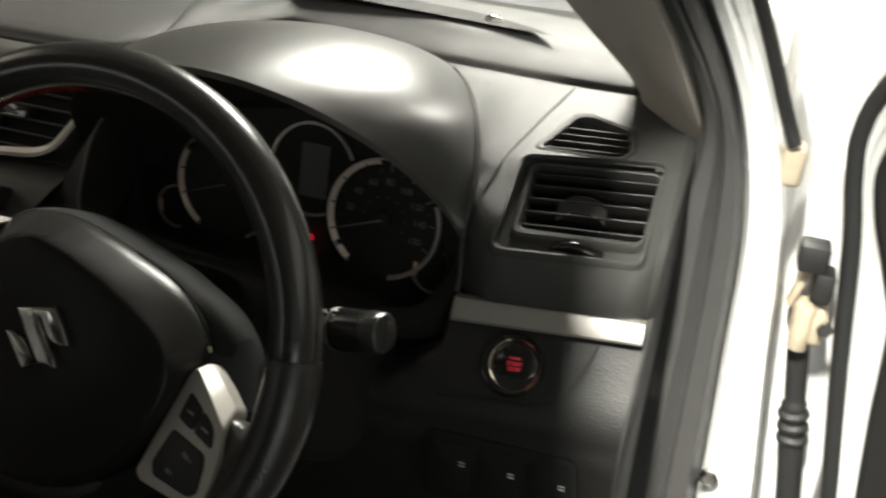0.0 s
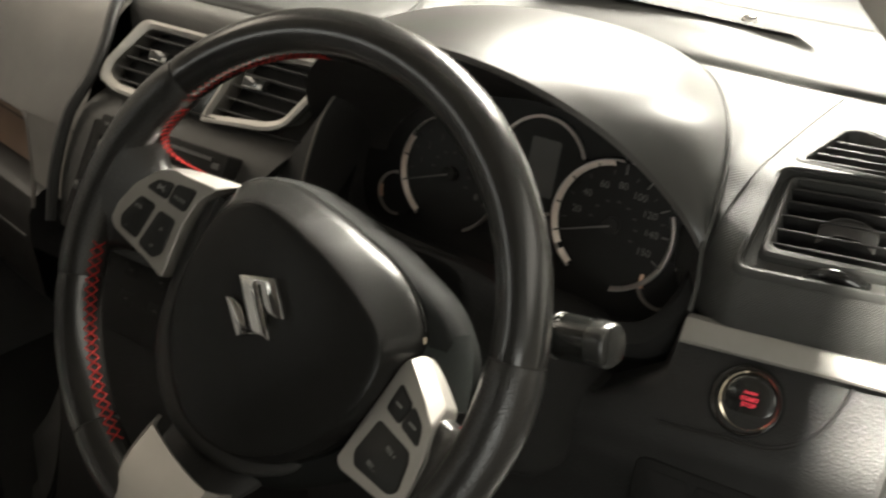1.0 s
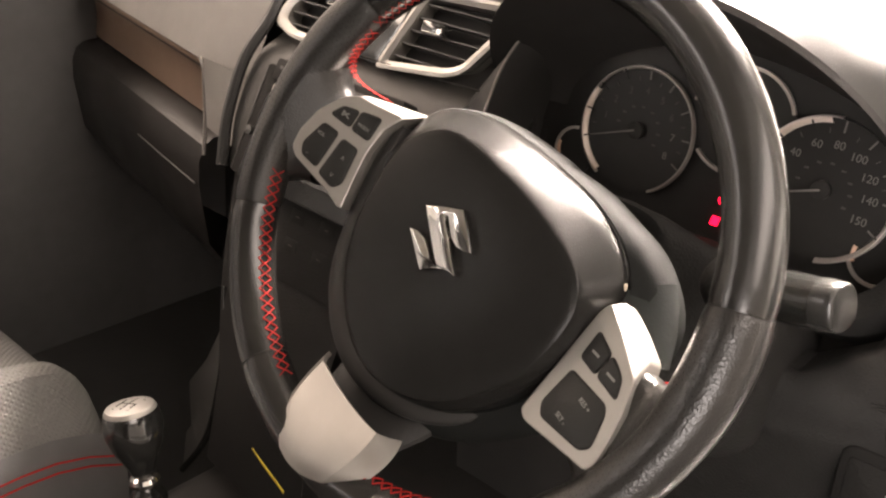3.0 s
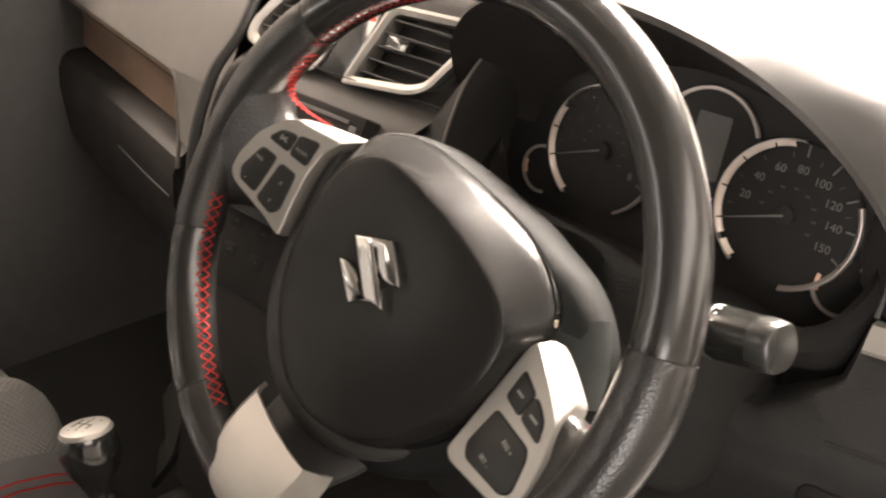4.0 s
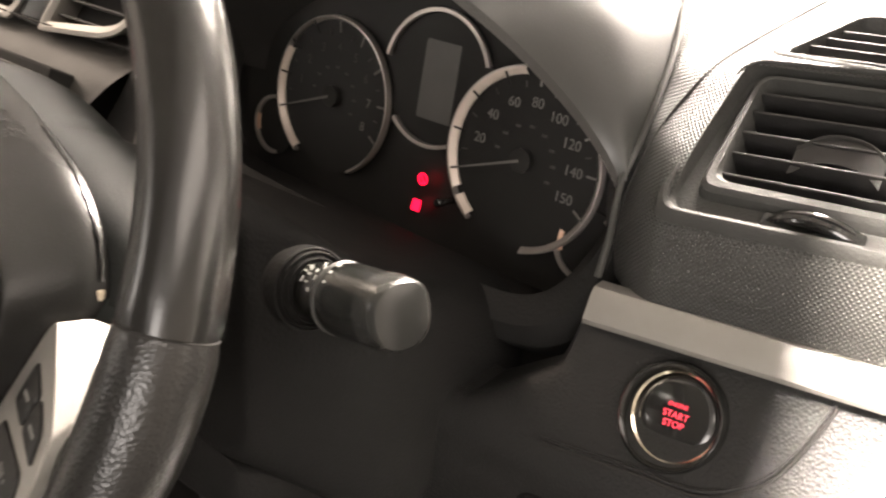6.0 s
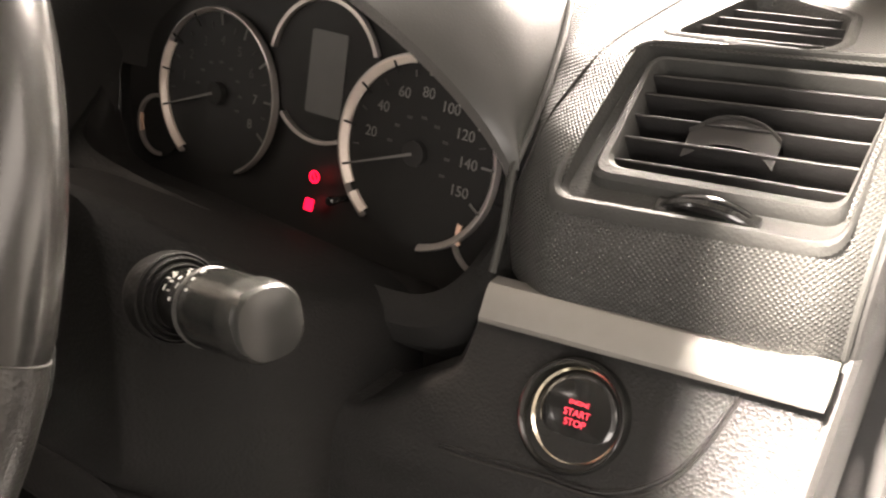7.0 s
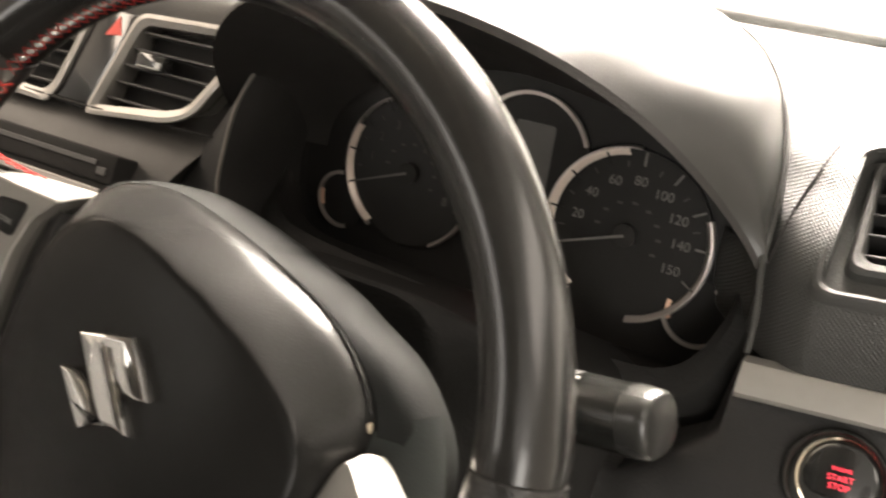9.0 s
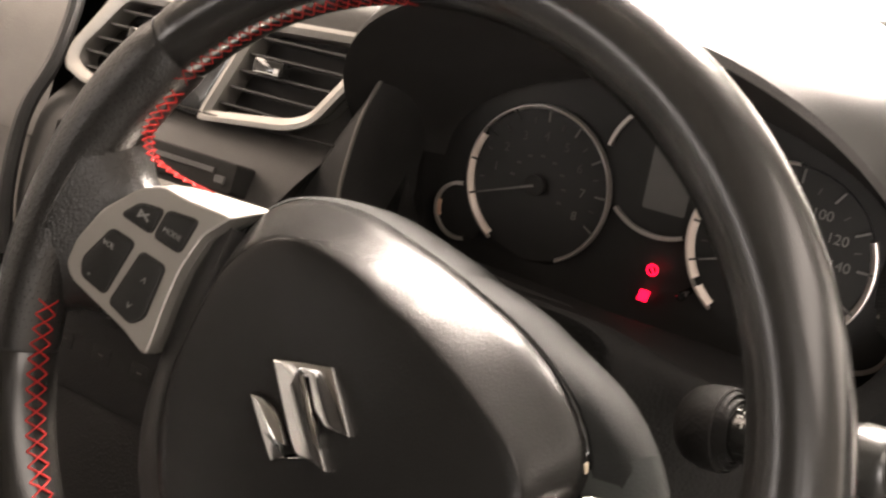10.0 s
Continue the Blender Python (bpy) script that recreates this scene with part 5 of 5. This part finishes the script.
P = spline([(-0.216, 0.2262, 0.892), (-0.2085, 0.2245, 0.882), (-0.206, 0.2235, 0.855), (-0.204, 0.222, 0.82), (-0.203, 0.218, 0.78)], 24)
part("shelf_edge", tube(P, 0.0026, 8), LITFASCIA, dash, "rounded edge of the panel beside the shelf")
rows = []
for i in range(9):
    u = i / 8
    rows.append([(edge_x(z) * u + (-0.205) * (1 - u), 0.2225 * (1 - u) + 0.215 * u - (0.9 - z) * 0.20 * u, z) for z in (0.895, 0.88, 0.865, 0.85, 0.835, 0.822, 0.814)])
part("knee_pillar", grid(rows), LITFASCIA, dash, "charcoal panel between shelf and stack, colour lifted to look lit")
P = spline([(edge_x(z) - 0.004, y, z) for y, z in ((0.330, 1.036), (0.295, 1.024), (0.268, 0.985), (0.244, 0.952), (0.214, 0.915), (0.188, 0.86), (0.172, 0.808))], 40)
part("stack_edge", tube(P, 0.0065, 10), BLACK, dash, "black rounded seam beside the centre stack")
P = spline([(-0.40, 0.2525, 0.742), (-0.30, 0.230, 0.742), (-0.215, 0.212, 0.742)], 12)
part("glove_box_joint", tube(P, 0.0013, 6), GREY, dash)

# passenger seat
seat = thing("passenger_seat", "grey mesh and black cloth front seat with red stitching", "seat", pose(-0.325, -0.27, 0.0))
rows = []
for i in range(33):
    u = 2 * i / 32 - 1
    x = 0.245 * math.copysign(abs(u) ** 0.8, u)
    side = max(0, abs(u) - 0.5) / 0.5
    top = 0.595 + 0.022 * math.sin(math.pi * min(1, side * 1.4)) - 0.040 * max(0, side - 0.55) / 0.45
    rows.append(spline([(x, -0.26, top - 0.02), (x, -0.05, top - 0.005), (x, 0.15, top + 0.012), (x, 0.235, top + 0.008), (x, 0.270, top - 0.015), (x, 0.285, top - 0.05), (x, 0.285, top - 0.10)], 28))
part("cushion", grid(rows), FABRIC, seat, "grey mesh seat cushion")
for s in (-1, 1):
    rows = []
    for k in range(17):
        y = -0.27 + 0.555 * k / 16
        drop = 0.03 * max(0, (k - 13) / 3) ** 2
        rows.append([(s * (0.244 + dx), y, z - drop) for dx, z in ((0.0, 0.580), (0.007, 0.572), (0.012, 0.555), (0.014, 0.52), (0.010, 0.46), (-0.01, 0.40), (-0.03, 0.32))])
    part("side_cover", grid(rows), CLOTH, seat, "black cloth side cover")
    for d in (0.0, 0.010):
        P = [(s * (0.2555 + d * 0.25), -0.27 + 0.55 * k / 16, 0.560 - d - 0.03 * max(0, (k - 13) / 3) ** 2) for k in range(17)]
        part("stitching", tube(P, 0.0011, 5), THREAD, seat, "red twin stitching")
part("base", box(0.44, 0.50, 0.20, 0.02, 2, at=(0, 0, 0.38)), CLOTH, seat)
part("backrest", box(0.48, 0.12, 0.66, 0.05, 4, at=(0, -0.36, 0.86)), CLOTH, seat)
tagp = thing("key_tag", "thin yellow paper tag hanging under the wheel", "tag", pose(0.099, 0.05, 0.613))
part("strip", grid([[(0, 0, 0.003), (0.001, 0.002, -0.003)], [(0.014, 0, -0.004), (0.014, 0.002, -0.011)], [(0.028, 0.0, -0.011), (0.028, 0.002, -0.018)], [(0.046, 0.0, -0.020), (0.043, 0.002, -0.026)]], thick=0.0006), YELLOW, tagp)

# ---- shell of the car ----
shell = thing("car_body", "white car body with open driver's doorway", "car", kind="")
def band(rows3, n=40):
    """A smooth band through rows of points."""
    cols = list(zip(*rows3))
    lines = [spline(c, n) for c in cols]
    return grid([[ln[i] for ln in lines] for i in range(n)])


TRIMROWS = [[(0.655, 0.50, 1.03), (0.665, 0.455, 1.03), (0.700, 0.425, 1.010), (0.724, 0.41, 1.000), (0.735, 0.43, 0.99)],
            [(0.640, 0.44, 1.085), (0.655, 0.395, 1.075), (0.690, 0.365, 1.066), (0.717, 0.355, 1.060), (0.728, 0.38, 1.05)],
            [(0.590, 0.36, 1.155), (0.600, 0.315, 1.150), (0.640, 0.285, 1.160), (0.672, 0.285, 1.162), (0.685, 0.31, 1.155)],
            [(0.540, 0.24, 1.255), (0.550, 0.195, 1.250), (0.585, 0.165, 1.262), (0.615, 0.17, 1.268), (0.625, 0.20, 1.26)],
            [(0.495, 0.08, 1.360), (0.505, 0.045, 1.355), (0.535, 0.025, 1.365), (0.562, 0.03, 1.372), (0.57, 0.05, 1.365)],
            [(0.46, -0.20, 1.445), (0.47, -0.22, 1.435), (0.495, -0.23, 1.44), (0.52, -0.22, 1.446), (0.53, -0.2, 1.44)],
            [(0.45, -1.2, 1.465), (0.46, -1.2, 1.455), (0.485, -1.2, 1.455), (0.51, -1.2, 1.46), (0.52, -1.2, 1.455)]]
part("pillar_trim", band(TRIMROWS), TRIM, shell, "beige-grey fabric pillar trim")


def edge_band(sections, fat):
    """Bulging band between inner and outer points: a row is (inner x, outer x, y, z, inner dy)."""
    rows3 = []
    for xi, xo, y, z in sections:
        w = xo - xi
        rows3.append([(xi - 0.004, y + 0.05, z - 0.01), (xi, y + 0.008, z), (xi + w * 0.18, y - fat * 0.75, z), (xi + w * 0.45, y - fat, z), (xi + w * 0.62, y - fat * 0.55, z), (xi + w * 0.68, y - fat * 0.9, z), (xi + w * 0.9, y - fat * 0.7, z), (xo, y + 0.004, z), (xo, y + 0.05, z)])
    return band(rows3, 60)


part("door_seal", edge_band([(0.700, 0.790, 0.345, 0.30), (0.701, 0.786, 0.345, 0.55), (0.704, 0.784, 0.345, 0.70), (0.710, 0.777, 0.345, 0.85), (0.712, 0.7695, 0.345, 0.98), (0.720, 0.746, 0.34, 1.072), (0.672, 0.704, 0.30, 1.163), (0.612, 0.648, 0.18, 1.272), (0.56, 0.60, 0.035, 1.375), (0.52, 0.56, -0.22, 1.45), (0.51, 0.55, -1.2, 1.465)], 0.020), DOORSEAL, shell, "thick black rubber door seal, colour lifted for haze")
part("door_frame", edge_band([(0.790, 0.868, 0.36, 0.30), (0.786, 0.853, 0.36, 0.55), (0.784, 0.839, 0.36, 0.70), (0.777, 0.820, 0.36, 0.85), (0.7695, 0.804, 0.36, 0.98), (0.746, 0.777, 0.355, 1.076), (0.704, 0.738, 0.315, 1.168), (0.648, 0.685, 0.20, 1.277), (0.60, 0.64, 0.05, 1.385), (0.56, 0.61, -0.20, 1.465), (0.55, 0.60, -1.2, 1.48)], 0.014), PAINT, shell, "white painted door frame")
P = spline([(0.796, 0.36, 1.052), (0.783, 0.355, 1.08), (0.744, 0.315, 1.17), (0.69, 0.20, 1.28), (0.645, 0.05, 1.39)], 30)
part("outer_moulding", tube(P, 0.006, 8), RUBBER, shell, "black outer moulding")
part("wing_gusset", box(0.018, 0.03, 0.036, 0.006, 3, at=(0.799, 0.374, 1.033)), SEAL, shell, "white painted gusset")
part("footwell_side", box(0.02, 0.30, 0.75, 0.005, 1, at=(0.722, 0.50, 0.63)), BLACK, shell)
for z in (0.73, 0.66):
    part("bolt", lathe([(0.009, 0), (0.009, 0.006), (0.006, 0.008), (0, 0.008)], 6), CHROME, shell, m=pose(0.792, 0.343, z, 90, 0, 0))
part("roof", box(1.16, 1.6, 0.04, 0.015, 2, at=(CAR_X, -0.85, 1.475)), HEADLINER, shell)
part("floor_pan", box(1.50, 2.4, 0.04, 0.0, 1, at=(CAR_X, -0.3, 0.26)), CARPET, shell)
part("bulkhead", box(1.50, 0.04, 0.80, 0.0, 1, at=(CAR_X, 0.62, 0.66)), CARPET, shell)
part("far_side", box(0.12, 2.6, 0.82, 0.02, 2, at=(-0.745, -0.35, 0.66)), CLOTH, shell)
part("rear_wall", box(1.46, 0.05, 1.2, 0.0, 1, at=(CAR_X, -1.6, 0.86)), CLOTH, shell)
part("rear_side", box(0.06, 0.85, 1.16, 0.02, 2, at=(0.765, -1.24, 0.88)), CLOTH, shell, "dark inside of the closed rear door")
part("sill", box(0.10, 1.9, 0.18, 0.03, 3, at=(0.79, -0.65, 0.28)), PAINT, shell)
part("bonnet", box(1.5, 0.9, 0.05, 0.02, 2, at=(CAR_X, 1.52, 0.94)), PAINT, shell)
part("cowl", box(1.42, 0.26, 0.03, 0.01, 2, at=(CAR_X, 0.98, 1.022)), BLACK, shell, "black plastic cowl below the windscreen")
part("wing", box(0.09, 1.2, 0.80, 0.02, 2, at=(0.862, 1.04, 0.62)), PAINT, shell)
rows = []
for i in range(13):
    x = -0.66 + 1.36 * i / 12
    c = 0.10 * ((x - CAR_X) / 0.68) ** 2
    rows.append([(x * 0.98, 0.86 - c, 1.040), (x * 0.90, 0.42 - c, 1.27), (x * 0.80, 0.02 - c, 1.46)])
glass = part("windscreen", grid(rows), GLASS, shell, "clear windscreen")
glass.visible_shadow = False

door = thing("driver_door", "white car door standing wide open", "car door", pose(0.868, 0.415, 0.0, 0, 0, -8))
part("shell", box(0.95, 0.05, 0.86, 0.02, 3, at=(0.545, 0.045, 0.58)), PAINT, door, "white painted door shell")
P = spline([(0.090, 0, 0.25), (0.064, 0, 0.55), (0.041, 0, 0.70), (0.018, 0, 0.83), (-0.003, 0, 0.963), (-0.014, 0, 1.014), (-0.019, 0, 1.058), (-0.006, 0, 1.105), (0.05, 0, 1.19), (0.20, 0, 1.29), (0.45, 0, 1.40)], 60)
part("edge_seal", tube(P, 0.0085, 12), RUBBER, door, "black rubber edge seal")
IN = spline([(0.105, 0, 0.25), (0.088, 0, 0.55), (0.066, 0, 0.68), (0.052, 0, 0.80), (0.044, 0, 0.89), (0.026, 0, 0.945), (0.008, 0, 0.99), (0.000, 0, 1.035), (0.020, 0, 1.085), (0.085, 0, 1.16), (0.24, 0, 1.25), (0.50, 0, 1.36)], 60)
part("inner_skin", grid([[a + Vector((0.002, 0.004, 0)), a.lerp(b, 0.3) + Vector((0, -0.003, 0)), a.lerp(b, 0.6) + Vector((0, -0.004, 0)), a.lerp(b, 0.75) + Vector((0, -0.0005, 0)), b + Vector((0.012, -0.002, 0))] for a, b in zip(P, IN)]), PAINT, door, "white painted inner skin")
part("inner_panel", grid([[b + Vector((0.0, 0.004, 0)), b + Vector((0.001, -0.010, 0)), b + Vector((0.006, -0.014, 0)), b + Vector((0.3, -0.022, 0)), b + Vector((0.7, -0.022, 0))] for b in IN[:44]]), BLACK, door, "black inner door panel")
hinge = thing("door_hinge", "cream painted door hinge and check strap", "hinge", pose(0.847, 0.405, 0.880))
part("leaf", box(0.030, 0.04, 0.036, 0.008, 3), SEAL, hinge, "cream painted hinge leaf")
part("leaf_knuckle", lathe([(0.008, -0.022), (0.009, -0.020), (0.009, 0.020), (0.008, 0.022)], 20), SEAL, hinge, m=pose(-0.006, -0.016, 0.0))
part("bracket", box(0.018, 0.03, 0.030, 0.004, 2, at=(0.004, 0.0, 0.038)), RUBBER, hinge, "black bracket")
part("bracket_arm", box(0.026, 0.03, 0.026, 0.004, 2, at=(-0.010, 0.0, 0.064)), RUBBER, hinge)
part("strut", box(0.006, 0.02, 0.050, 0.002, 2), SEAL, hinge, "thin cream strut", m=pose(-0.014, 0.01, 0.034, 0, 12, 0))
part("bolt", lathe([(0.007, 0), (0.007, 0.006), (0, 0.006)], 6), CHROME, hinge, m=pose(0.012, -0.021, 0.006, 90, 0, 0))
bm = tube([(-0.004 + 0.00055 * k, 0, -0.018 - 0.0033 * k) for k in range(60)], [0.010 + (0.003 if k % 4 < 2 and 22 < k < 36 else 0) + 0.002 * (k > 20) for k in range(60)], 14)
part("cable_boot", bm, RUBBER, hinge, "ribbed black cable boot")

# ---- the garage ----
def slab(name, sx, sy, sz, at, mat, label, cat):
    ob = part(name, box(sx, sy, sz, 0, 1, at=at), mat, None, label)
    return tagged(ob, label, cat, kind="structure")


slab("floor", 9, 9, 0.2, (0, 0, -0.1), FLOOR, "grey concrete garage floor", "floor")
slab("ceiling", 9, 9, 0.1, (0, 0, 2.65), CEILING, "grey garage ceiling", "ceiling")
slab("wall_north", 5.0, 0.1, 2.6, (-1.7, 4.45, 1.3), DARKWALL, "garage wall darkened to cut bounced light", "wall")
slab("wall_north_east", 3.0, 0.1, 2.6, (2.3, 4.45, 1.3), WALL, "white painted garage wall", "wall")
slab("wall_east", 0.1, 3.9, 2.6, (3.6, 2.45, 1.3), WALL, "white painted garage wall", "wall")
slab("wall_east_rear", 0.1, 4.9, 2.6, (3.6, -1.95, 1.3), DARKWALL, "garage wall, darkened to cut bounced light", "wall")
slab("wall_west", 0.1, 8.8, 2.6, (-3.6, 0, 1.3), DARKWALL, "garage wall, darkened to cut bounced light", "wall")
